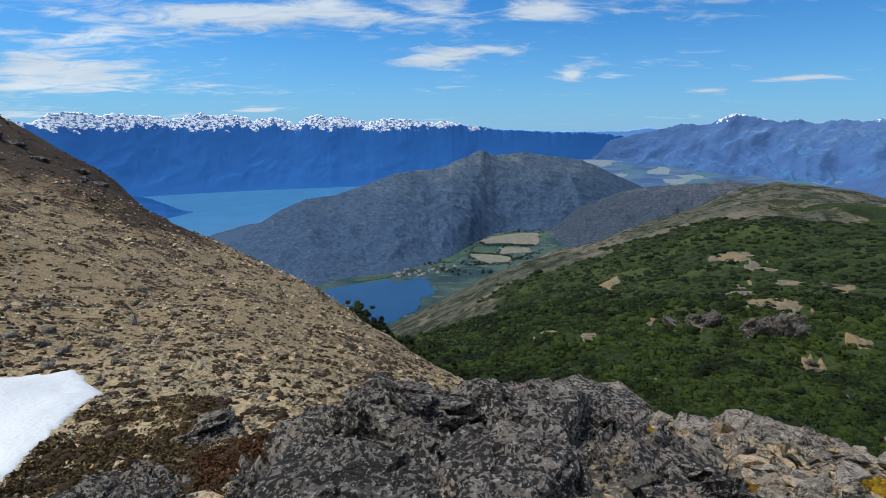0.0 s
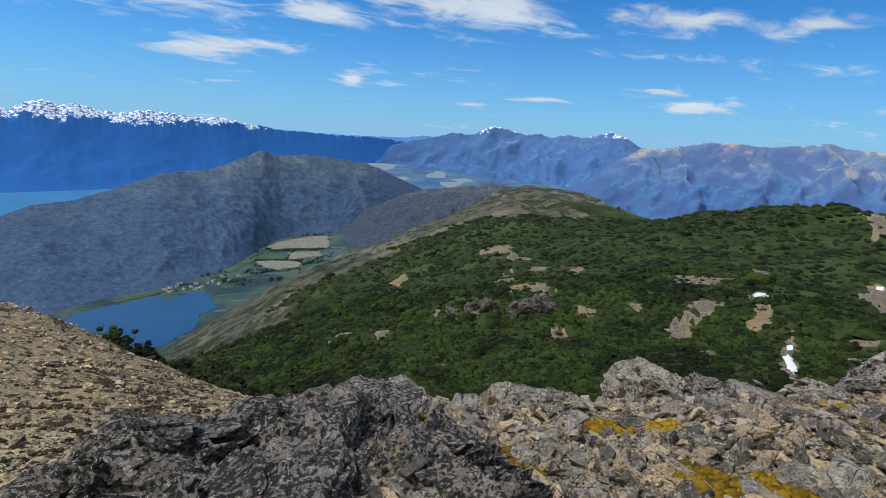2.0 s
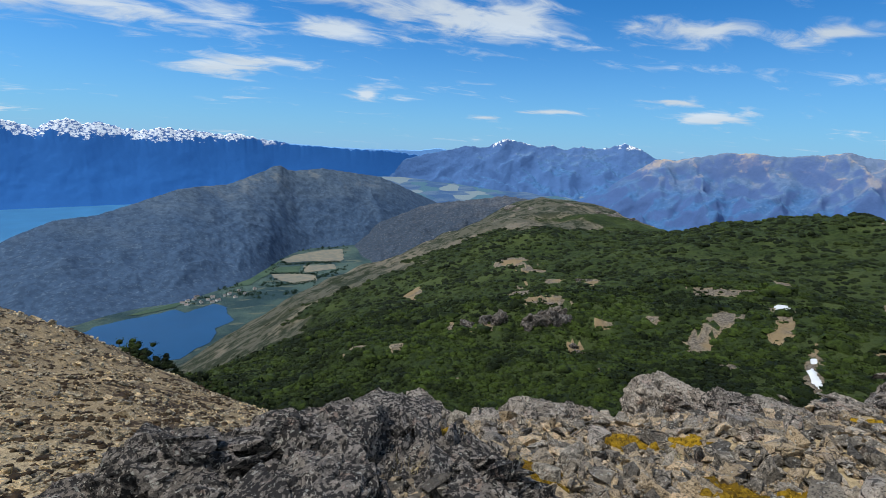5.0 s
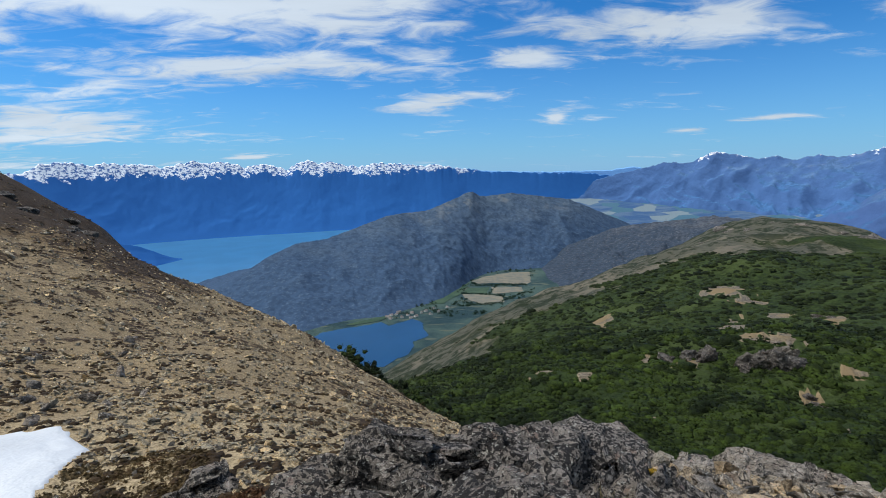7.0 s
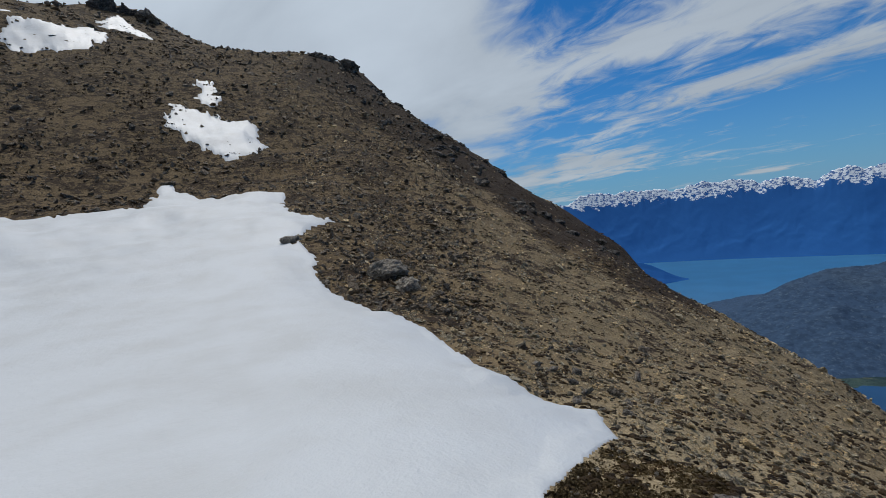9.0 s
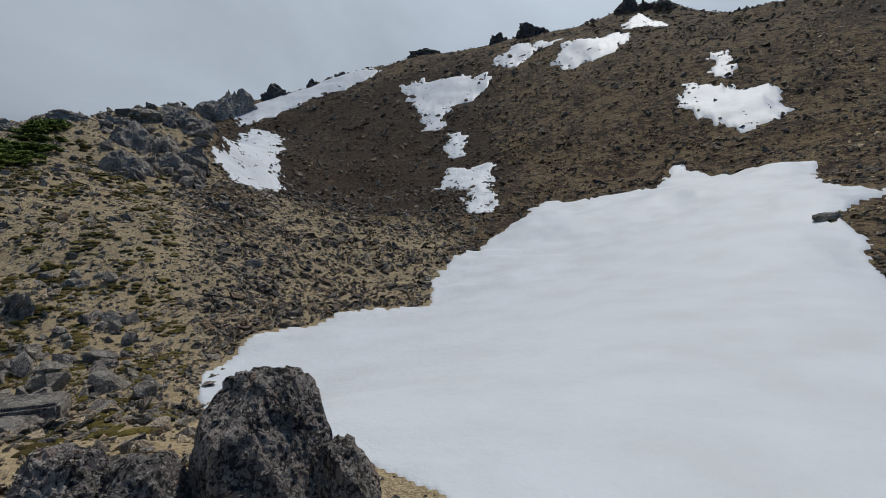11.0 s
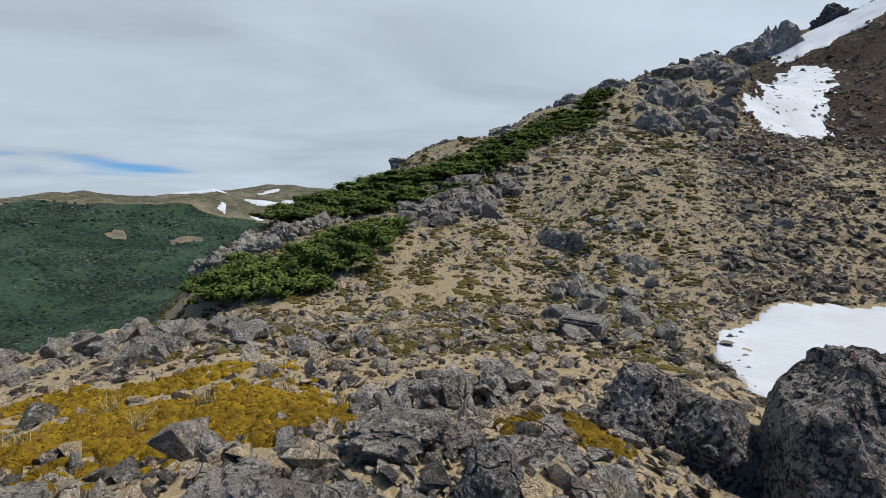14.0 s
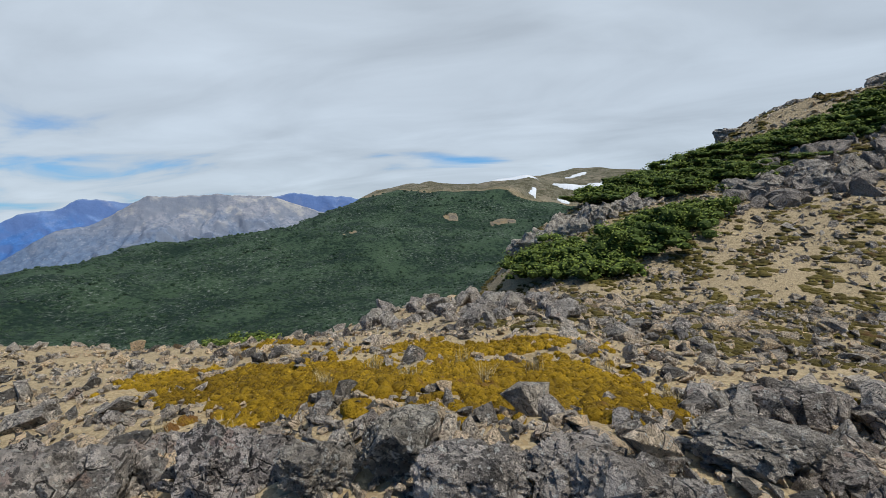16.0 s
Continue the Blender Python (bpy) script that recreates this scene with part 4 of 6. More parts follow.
FIELDS = [([(-4.4, 2110), (-5.9, 2200), (-9.2, 2300), (-11.4, 2310), (-11.6, 2120), (-11.0, 2055), (-8.0, 2078), (-5.2, 2065)], M_STRAW, "pale straw field on the valley floor"),
          ([(-3.9, 1985), (-6.6, 2000), (-6.4, 1900), (-3.4, 1905)], M_MEADOW, "green mown field on the valley floor"), ([(-6.9, 2000), (-10.4, 2015), (-10.7, 1935), (-7.0, 1890)], M_STRAW, "pale mown field on the valley floor"),
          ([(-3.3, 1885), (-6.4, 1885), (-8.2, 1850), (-8.4, 1775), (-6.0, 1728), (-3.6, 1830)], M_STRAW, "small pale field on the valley floor"),
          ([(-1, 1760), (-3.2, 1900), (-4.2, 2080), (-2.5, 1980), (1, 1740)], M_MEADOW, "green meadow on the valley floor"), ([(10, 1552), (6.6, 1580), (5, 1640), (8, 1600), (11, 1560)], M_MEADOW, "green shore meadow by the lake")]
for _o, _m, _l in FIELDS:
    flat_sheet("field", _o, FLOOR_Z + 1.4, _m, _l, "field", 8)


# ---- snow ----
def inside_depth(x, y, outline):
    """Distance to an outline in the plan, positive inside."""
    pts = np.array([polar(a, r) for a, r in outline])
    best, odd = np.full(x.shape, 1e9), np.zeros(x.shape, bool)
    for (x0, y0), (x1, y1) in zip(pts, np.roll(pts, -1, 0)):
        dx, dy = x1 - x0, y1 - y0
        k = np.clip(((x - x0) * dx + (y - y0) * dy) / (dx * dx + dy * dy + 1e-9), 0, 1)
        best = np.minimum(best, np.hypot(x - x0 - k * dx, y - y0 - k * dy))
        cross = (y0 > y) != (y1 > y)
        odd ^= cross & (x < dx * (y - y0) / (dy if dy else 1e-9) + x0)
    return np.where(odd, best, -best)


def sight(b, el, reach=130.0):
    """The distance at which a line of sight from the knoll first meets the ground."""
    r = np.exp(np.linspace(math.log(5), math.log(reach), 500))
    x, y = polar(b, r)
    e = np.degrees(np.arctan((base_height(x, y) - EYE) / r))
    hit = np.nonzero(e >= el)[0]
    return float(r[hit[0]]) if len(hit) else None


def snow_patch(outline, depth, label, step=0.3, ragged=0.018, name="snow_patch"):
    a = np.array(outline)
    b = np.arange(a[:, 0].min() - 2, a[:, 0].max() + 2, step)
    r = np.exp(np.arange(math.log(a[:, 1].min() * 0.93), math.log(a[:, 1].max() * 1.06), 0.012 if step < 0.2 else 0.02))
    bg, rg = np.meshgrid(b, r, indexing="ij")
    x, y = polar(bg, rg)
    d = inside_depth(x, y, outline)
    d = d + ragged * rg * (0.25 + 0.75 * smooth(8, 24, rg)) * (fbm(bg * 0.45, np.log(rg) * 25, 5, 61, gain=0.6))
    full = depth * (1 - np.exp(-np.maximum(d, 0) / (depth * 4)))
    g, base = ground_height(x, y), base_height(x, y)
    near = 1 - smooth(12, 40, rg)
    z = g * (1 - 0.9 * near) + base * 0.9 * near + full + np.minimum(d, 0) * 0.5 - 0.0006 * rg - 0.03 * near + 0.0005 * rg * fbm(x / (0.1 * rg + 1), y / (0.1 * rg + 1), 3, 62)
    z = np.where(d > 0, np.maximum(z, g + 0.3 * full + 0.0015 * rg), z)
    z = np.where(d <= 0, np.minimum(z, g - 0.012 - 0.6 * np.abs(d)), z)
    keep = d > -0.02 * rg
    h, w = x.shape
    i = (np.arange(h - 1)[:, None] * w + np.arange(w - 1)[None])
    ok = keep[:-1, :-1] | keep[1:, :-1] | keep[:-1, 1:] | keep[1:, 1:]
    i = i[ok]
    quads = np.stack([i, i + w, i + w + 1, i + 1], -1)
    used = np.unique(quads)
    remap = np.zeros(h * w, int)
    remap[used] = np.arange(len(used))
    me = raw_mesh(name, np.stack([x, y, z], -1).reshape(-1, 3)[used], remap[quads])
    me.materials.append(M_SNOW)
    return tagged(new(name, me), label, "snow", "snow patches")


SNOW_FIELD = [(126.2, 16.4), (120.4, 18.1), (111.6, 18.9), (111.2, 22.4), (110.8, 26.1), (106.7, 30.2), (103.6, 35.7), (100.5, 38.9), (97.1, 46.2), (92.0, 44.7), (85.4, 45.8), (83.7, 54.7), (79.8, 49.2), (75.3, 45.4),
            (71.4, 45.3), (71.3, 37.4), (66.5, 32.5), (69.4, 29.8), (71.3, 28), (68.7, 24.4), (68.7, 20.4), (61.5, 13.8), (56.4, 12.2), (49.9, 8.6), (44, 7.3), (37.4, 7.0), (35.2, 5.9), (38.4, 4.8),
            (42.4, 3.95), (50, 2.6), (65, 2.0), (90, 2.2), (105, 2.9), (112.2, 3.6), (122, 4.4), (130, 5), (135.1, 5.7), (137, 10.8), (136.2, 12.4), (131.4, 15.3)]
snow_patch(SNOW_FIELD, 0.32,
           "large field of old white snow in the hollow", name="snow_field")
SNOW = [([(82.4, 69), (81.5, 74.7), (77.7, 72), (74.4, 71), (72.7, 62.8), (73.8, 59.4), (77.4, 60), (80, 63)], 0.5, "snow patch with ragged edges on dark scree"),
                   ([(79.2, 84), (77.3, 82), (77.2, 74.1), (79.1, 76.2)], 0.4, "small snow strip on dark scree"),
                   ([(113, 108), (102.2, 103), (102, 96.5), (104.3, 89.7), (107.2, 88.9), (108, 81.1), (110.2, 80.4), (110.3, 85.8), (111.4, 97.1)], 0.7, "wedge-shaped snow patch under the skyline"),
                   ([(107.6, 78), (105.4, 75), (106.1, 68.4), (107.8, 68.3)], 0.4, "small snow strip in a gully"),
                   ([(109.6, 57), (107.7, 63.8), (102.8, 64), (102.9, 44.4), (106.2, 45.8), (106.3, 53.6)], 0.5, "snow patch with a narrow foot")]
SNOW += [                   ([(95.1, 98.5), (93.3, 108), (85.7, 107), (88.2, 96.1), (93.5, 94.4)], 0.7, "broad snow patch below the crest"),
                   ([(102.1, 106.7), (98.9, 119), (93.6, 112), (97.2, 105.4), (99.8, 101.5)], 0.7, "snow patch below rock teeth"),
                   ([(87.2, 116.7), (85.2, 123), (82.3, 109), (86.6, 110.7)], 0.6, "snow patch under the summit crest"),
                   ([(134.2, 60.3), (132.3, 62.3), (132.6, 56.5), (134.3, 51.8), (133.4, 48.7), (131.1, 43.9), (129.5, 42.6), (127.1, 59), (126.5, 95.5), (130.2, 102)], 0.6, "snow tongue in the gully beside the crag"),
                   ([(130.8, 100), (125.6, 110), (117, 120), (114, 130), (119.4, 134), (125.6, 127), (131.5, 118)], 0.8, "long snow bank along the skyline")]
for _o, _d, _l in SNOW:
    snow_patch(_o, _d, _l, 0.15, 0.022)
for _o, _l in (([(-58.9, 127), (-59.2, 130), (-60, 130), (-60.4, 127), (-60, 117), (-59.3, 116)], "small white snow patch among green shrubs"),
               ([(-62.5, 76), (-62.8, 77), (-63.4, 75), (-63.9, 72.3), (-63.6, 71.3), (-62.9, 73)], "narrow white snow patch in a gully"),
               ([(-62.6, 82.6), (-62.95, 83), (-63.1, 80.8), (-62.7, 80.7)], "small snow remnant in a gully"),
               ([(-67.9, 168), (-68.3, 170), (-68.7, 168.5), (-68.4, 165)], "tiny snow patch among green shrubs")):
    snow_patch(_o, (0.009 if _o[0][1] < 200 else 0.004) * _o[0][1], _l, 0.06, 0.002 if _o[0][1] < 200 else 0.004)
# snow strips under the far summit: bearing and angle of sight of their corners
for _o, _l in (([(-165.4, 3.5), (-168.5, 3.5), (-171, 3.45), (-171, 3.2), (-168, 3.2), (-165.6, 3.25)], "long snow strip on a far brown ridge"),
               ([(-174, 3.75), (-175, 4.15), (-176.3, 4.2), (-176.2, 4.0), (-174.6, 3.72)], "snow patch below a far summit"),
               ([(-172.4, 3.15), (-175, 3.05), (-178.8, 3.2), (-178.9, 2.95), (-175.5, 2.7), (-173.5, 2.75)], "long snow strip below a far summit"),
               ([(-173, 1.75), (-173.4, 2.0), (-174.7, 2.0), (-174.4, 1.8)], "small snow patch on a far brown slope"),
               ([(-170.0, 1.9), (-170.4, 2.3), (-170.8, 2.2), (-170.6, 1.7)], "small snow patch on a far brown slope")):
    _o = [(_b, sight(_b, _e, 1500)) for _b, _e in _o]
    if all(_r for _b, _r in _o):
        snow_patch(_o, 0.003 * _o[0][1], _l, 0.06, 0.004)


# ---- rocks ----
def hull_rock(seed, points, flat=0.7):
    """An angular stone of few faces, about one metre across."""
    rng = random.Random(seed)
    bm = bmesh.new()
    for _ in range(points):
        v = Vector((rng.gauss(0, 1), rng.gauss(0, 1), rng.gauss(0, 1))).normalized() * rng.uniform(0.8, 1.1)
        bm.verts.new((max(-.42, min(.42, v.x * 0.5)), max(-.36, min(.36, v.y * 0.42)), max(-.3, min(.3, v.z * 0.5)) * flat))
    res = bmesh.ops.convex_hull(bm, input=bm.verts)
    bmesh.ops.delete(bm, geom=[g for g in res["geom_interior"] if isinstance(g, bmesh.types.BMVert)], context='VERTS')
    bmesh.ops.triangulate(bm, faces=bm.faces)
    me = bpy.data.meshes.new("rock")
    bm.to_mesh(me)
    bm.free()
    return me


def arrays(me):
    co = np.empty(len(me.vertices) * 3)
    me.vertices.foreach_get("co", co)
    tri = np.empty(len(me.polygons) * 3, np.int32)
    me.polygons.foreach_get("vertices", tri)
    return co.reshape(-1, 3), tri.reshape(-1, 3)


SMALL = [arrays(hull_rock(100 + i, 9, 0.55 + 0.25 * (i % 3))) for i in range(14)]


TINY = [arrays(hull_rock(130 + i, 7, 0.45 + 0.2 * (i % 3))) for i in range(12)]


def normals(x, y, e):
    gx = (ground_height(x + e, y) - ground_height(x - e, y)) / (2 * e)
    gy = (ground_height(x, y + e) - ground_height(x, y - e)) / (2 * e)
    n = np.stack([-gx, -gy, np.ones_like(gx)], -1)
    return n / np.linalg.norm(n, axis=-1, keepdims=True)


def turns(n, rng, lean):
    """Frames whose third axis lies near n, with a chance turn."""
    n = n + rng.normal(0, lean, n.shape)
    n /= np.linalg.norm(n, axis=-1, keepdims=True)
    a = rng.normal(0, 1, n.shape)
    u = np.cross(n, a)
    u /= np.linalg.norm(u, axis=-1, keepdims=True)
    return np.stack([u, np.cross(n, u), n], -1)


def scatter_stones(name, x, y, size, material, label, seed, lean=0.35, sink=0.12, kinds=SMALL):
    rng = np.random.RandomState(seed)
    z = ground_height(x, y)
    f = turns(normals(x, y, np.maximum(size, 0.02 * np.hypot(x, y))), rng, lean)
    sc = size[:, None] * rng.uniform(0.7, 1.3, (len(x), 3))
    which = rng.randint(0, len(kinds), len(x))
    cos, tris, off = [], [], 0
    for k, (co, tri) in enumerate(kinds):
        m = np.where(which == k)[0]
        if not len(m):
            continue
        p = np.einsum('nij,nvj->nvi', f[m], co[None] * sc[m][:, None])
        p += np.stack([x[m], y[m], z[m] + size[m] * sink], -1)[:, None]
        cos.append(p.reshape(-1, 3))
        tris.append((tri[None] + (np.arange(len(m)) * len(co))[:, None, None] + off).reshape(-1, 3))
        off += len(m) * len(co)
    me = raw_mesh(name, np.concatenate(cos), np.concatenate(tris))
    me.polygons.foreach_set("use_smooth", np.zeros(len(me.polygons), bool))
    me.materials.append(material)
    return tagged(new(name, me), label, "stones", kind="stuff")


def strewn(seed, count, b0, b1, r0, r1, keep=None):
    """Chance places between two bearings and two distances, denser close by."""
    rng = np.random.RandomState(seed)
    b, r = rng.uniform(b0, b1, count), np.exp(rng.uniform(math.log(r0), math.log(r1), count))
    x, y = polar(b, r)
    if keep is not None:
        m = keep((b + 180) % 360 - 180, r, x, y) > rng.uniform(0, 1, count)
        x, y, r = x[m], y[m], r[m]
    return x, y, r, rng


def off_snow(x, y):
    return inside_depth(x, y, SNOW_FIELD) < -0.004 * np.hypot(x, y)


# golden moss on the knoll: bearing, distance, half width in degrees, half depth in metres
MOSS = [(-150, 3.3, 11, .75), (-163, 3.2, 12, .85), (-174, 3.1, 11, .8), (176, 3.0, 7, .5), (-166, 4.5, 10, .4), (-140, 3.9, 7, .5), (-133, 4.6, 4, .35), (-170, 4.6, 8, .35), (-155, 4.8, 8, .3), (-147, 2.9, 4, .2), (-145, 5.6, 6, .25)]
MOSS += [(152, 2.7, 3.5, .28), (158, 2.6, 3, .15), (163, 3.9, 2.5, .18), (170, 2.5, 2, .1), (140, 2.2, 2, .2), (-42, 3.6, 3, .16), (-47, 3.5, 2.2, .12), (-32, 2.6, 3.5, .2), (-52, 2.8, 4, .14), (-58, 2.9, 3, .14), (-23.5, 3.3, 2.5, .25)]
MOSS += [(-50, 5.5, 2.5, .2), (-66, 5.6, 5, .2), (19, 2.5, 5, .22), (-70, 4.5, 6, .25)]


def moss_share(b, r):
    m = np.zeros_like(r)
    for pb, pr, db, dr in MOSS:
        d = np.hypot(((b - pb + 180) % 360 - 180) / db, (r - pr) / dr)
        m = np.maximum(m, 1 - smooth(0.55, 1.15, d + 0.6 * noise2(b * 0.25, r * 2.5, 71) + 0.6 * noise2(b * 0.9, r * 8, 70)))
    return m


def patchy(b, r, degrees_, seed, octaves=3):
    """Chance patches that look equally wide from the knoll at every distance, stretched along the slope."""
    return fbm(b / degrees_, np.log(r) * 57.3 * 0.45 / degrees_, octaves, seed)


def on_knoll(b, r, x, y):
    bb = np.where(b > 100, b - 360, b)
    front = (b > -111) & (b < 34)
    rear = (bb < -110) & (bb > -226)
    reach = np.where(front, np.interp(b, [-80, -60, -20, 0, 12, 34], [10, 9, 6.5, 3.5, 3.0, 2.7]), 13.0)
    return (front | rear) * (r < reach) * np.where(moss_share(b, r) > 0.35, 0.03, 1.0)


x, y, r, rng = strewn(1, 21000, -226, 34, 0.5, 13, on_knoll)
scatter_stones("knoll_rubble", x, y, np.clip(rng.lognormal(-2.7, 0.55, len(x)), 0.03, 0.26) * (0.8 + r / 14), M_RUBBLE, "broken grey and tan stones covering the knoll", 2)
x, y, r, rng = strewn(9, 24000, -226, 34, 0.3, 11, on_knoll)
scatter_stones("knoll_grit", x, y, np.clip(rng.lognormal(-3.05, 0.4, len(x)), 0.018, 0.11) * (0.75 + r / 9), M_RUBBLE, "small broken stones between the rocks", 10, 0.4, 0.1, TINY)


x, y, r, rng = strewn(35, 9000, -78, 8, 1.9, 6.5, on_knoll)
scatter_stones("crest_rubble", x, y, np.clip(rng.lognormal(-2.55, 0.5, len(x)), 0.03, 0.22), M_BACK_SCREE, "broken grey slabs heaped along the crest of the knoll", 36, 0.45, 0.14, TINY)
x, y, r, rng = strewn(19, 6500, 30, 136, 0.3, 5.2, lambda b, r, x, y: off_snow(x, y) * 1.0)
scatter_stones("bank_rubble", x, y, np.clip(rng.lognormal(-3.1, 0.5, len(x)), 0.015, 0.16), M_RUBBLE, "small broken stones on the bank beside the snow", 20, 0.4, 0.1, TINY)


def on_spur(b, r, x, y):
    patch = patchy(b, r, 5.0, 72)
    edge = np.interp(b, [-10, -3, 3, 10, 22, 34, 48], [9, 20, 28, 38, 58, 80, 100])
    rim = rim_share(b, r, base_height(x, y))
    return (r < edge * 1.08) * (1 - 0.85 * rim) * off_snow(x, y) * ((r > 5.2) | (b < 22)) * np.clip(0.62 + 0.9 * patch, 0.12, 1)


x, y, r, rng = strewn(3, 62000, -8, 72, 2.8, 112, on_spur)
scatter_stones("spur_scree", x, y, np.clip(rng.lognormal(-2.75, 0.6, len(x)), 0.02, 0.4) * (0.5 + r / 26), M_SCREE, "tan and grey flat stones strewn over the spur", 4, 0.25, 0.1, TINY)


x, y, r, rng = strewn(37, 19000, -4, 62, 4, 48, on_spur)
scatter_stones("spur_slabs", x, y, np.clip(rng.lognormal(-2.75, 0.5, len(x)), 0.03, 0.3) * (0.45 + r / 20), M_SCREE, "thin pale slabs lying on the stony spur", 38, 0.2, 0.14, TINY)


def on_back(b, r, x, y):
    patch = patchy(b, r, 6.0, 73)
    stony = 0.52 + 0.6 * (1 - smooth(150, 162, np.where(b < 0, b + 360, b))) + 0.6 * smooth(18, 24, r)
    return off_snow(x, y) * ((b > 134.6) | (b < 0) | (r < 40)) * (covers(x, y)["wood"] < 0.3) * np.clip(stony + 1.0 * patch, 0.08, 1)


x, y, r, rng = strewn(5, 38000, 126, 190, 6, 62, on_back)
scatter_stones("back_slope_scree", x, y, np.clip(rng.lognormal(-2.3, 0.6, len(x)), 0.04, 0.5) * (0.45 + r / 26), M_BACK_SCREE, "grey angular stones on the slope below the crag", 6, 0.35, 0.12, TINY)


def on_hill(b, r, x, y):
    patch = patchy(b, r, 4.0, 74)
    return off_snow(x, y) * np.clip(0.75 + 1.0 * patch, 0.1, 1)


x, y, r, rng = strewn(7, 42000, 50, 136, 14, 138, on_hill)
scatter_stones("hill_scree", x, y, np.clip(rng.lognormal(-1.35, 0.6, len(x)), 0.08, 1.0) * (0.38 + r / 75), M_DARK_SCREE, "dark brown scree on the hillside", 8, 0.35, 0.12, TINY)


x, y, r, rng = strewn(33, 9000, 103, 137, 16, 62, on_hill)
scatter_stones("hollow_scree", x, y, np.clip(rng.lognormal(-1.9, 0.55, len(x)), 0.06, 0.6) * (0.5 + r / 40), M_HOLLOW, "grey-brown angular stones above the snow field", 34, 0.35, 0.12, TINY)


def carve(seed, size, planes=13, detail=3, rough=0.06, flat_top=True, round_=False):
    """An angular boulder cut by chance planes, its surface broken by smaller ledges."""
    rng = np.random.RandomState(seed)
    bm = bmesh.new()
    bmesh.ops.create_icosphere(bm, subdivisions=detail + 1, radius=1.0)
    u = np.array([v.co[:] for v in bm.verts])
    u = u / np.linalg.norm(u, axis=1, keepdims=True)
    n = rng.normal(0, 1, (planes, 3))
    if flat_top:
        n[0] = (0.1, 0.05, 1)
    n /= np.linalg.norm(n, axis=1, keepdims=True)
    d = rng.uniform(0.86, 1.05, planes) if round_ else rng.uniform(0.62, 0.98, planes)
    rad = np.min(np.where(u @ n.T > 0.05, d / np.maximum(u @ n.T, 0.05), 9), axis=1)
    rad = np.minimum(rad, 1.25)
    if round_:
        rad = np.minimum(rad, np.sum(np.abs(u) ** 3.2, axis=1) ** (-1 / 3.2))
    p = u * rad[:, None]
    if round_:
        p[:, :2] *= (1.06 - 0.16 * p[:, 2:3])
    # shards: each small cell of the surface is a plane of its own tilt
    for count, tilt in ((40, 0.35), (160, 0.6), (620, 0.7), (2200, 0.8)):
        if count > 10 * 4 ** detail:
            continue
        s = rng.normal(0, 1, (count, 3))
        s /= np.linalg.norm(s, axis=1, keepdims=True)
        near = np.argmax(u @ s.T, axis=1)
        lean = rng.normal(0, tilt * rough * 7, (count, 3))
        p = p + u * (np.einsum('vi,vi->v', u - s[near], lean[near]) + rng.normal(0, rough * 4 / math.sqrt(count), count)[near])[:, None]
    p = p * np.array(size) * 0.5
    for v, c in zip(bm.verts, p):
        v.co = c
    me = bpy.data.meshes.new("boulder")
    bm.to_mesh(me)
    bm.free()
    return me


def shard_meshes(material, seed):
    made = [hull_rock(seed + i, 13, 0.8) for i in range(6)]
    for me in made:
        me.name = "shard"
        me.materials.append(material)
    return made


SHARDS = {m.name: shard_meshes(m, 700 + 10 * i) for i, m in enumerate((M_ROCK, M_LICHEN, M_BLOCK, M_CRAG, M_DARK_SHADED_CRAG, M_FRONT, M_SLATE, M_PALE))}


def boulder(name, bearing, r, size, seed, material, label, turn=0.0, tilt=0.0, lift=0.0, category="rock", planes=13, detail=3, rough=0.06, group="", shards=0, round_=False, top=None):
    me = carve(seed, size, planes, detail, rough, category != "crag", round_)
    me.materials.append(material)
    ob = tagged(new(name, me), label, category, group)
    bx, by = polar(bearing, r)
    z = float(ground_height(np.array([bx]), np.array([by]))[0])
    if top is not None:
        z = top - max(v.co.z for v in me.vertices)
    ob.matrix_world = pose(float(bx), float(by), z + lift, tilt, 0, turn + bearing)
    pick = random.Random(seed)
    joint = (pick.uniform(35, 65), pick.uniform(-20, 20), pick.uniform(0, 360))
    for _ in range(shards):
        piece = new("shard", pick.choice(SHARDS[material.name]))
        piece.parent = ob
        u = Vector((pick.gauss(0, 1), pick.gauss(0, 1), abs(pick.gauss(0, 0.7)))).normalized()
        a = pick.uniform(0.13, 0.42) * min(size[0], size[1])
        k = pick.uniform(0.34, 0.46)
        piece.matrix_basis = pose(u.x * size[0] * k, u.y * size[1] * k, u.z * size[2] * k, joint[0] + pick.gauss(0, 12), joint[1] + pick.gauss(0, 12), joint[2] + pick.gauss(0, 14)) @ Matrix.Diagonal((a * 1.5, a, a * pick.uniform(.45, .8), 1))
    return ob


# the dark broken outcrop at the front edge of the knoll
_dark = "dark lichened rock outcrop at the edge of the knoll"
for _i, (_b, _r, _s, _t, _top) in enumerate([
        (-6, 2.62, (.95, .62, .62), 10, .38), (4, 2.5, (.80, .55, .62), -20, .42), (12.5, 2.42, (.70, .5, .6), 15, .30), (-14, 2.85, (.75, .55, .5), 30, .20), (7, 2.0, (.75, .5, .34), 0, .44),
        (-7, 2.05, (.8, .55, .3), 60, .42), (-20.5, 2.5, (.7, .5, .34), 20, .24), (-27, 2.3, (.65, .45, .34), -30, .26), (25.5, 3.75, (.62, .5, .6), 40, -.38), (34.0, 3.15, (.75, .5, .45), 0, -.24), (29.5, 2.95, (.5, .42, .4), 20, -.20), (19, 2.5, (.5, .4, .4), 50, .12)]):
    boulder("outcrop", _b, _r, _s, 300 + _i, M_FRONT, _dark, _t, 8, 0, "outcrop", 15, 4, 0.05, "outcrops on the knoll", 48, top=_top)
_crest = "grey broken rock outcrop on the crest"
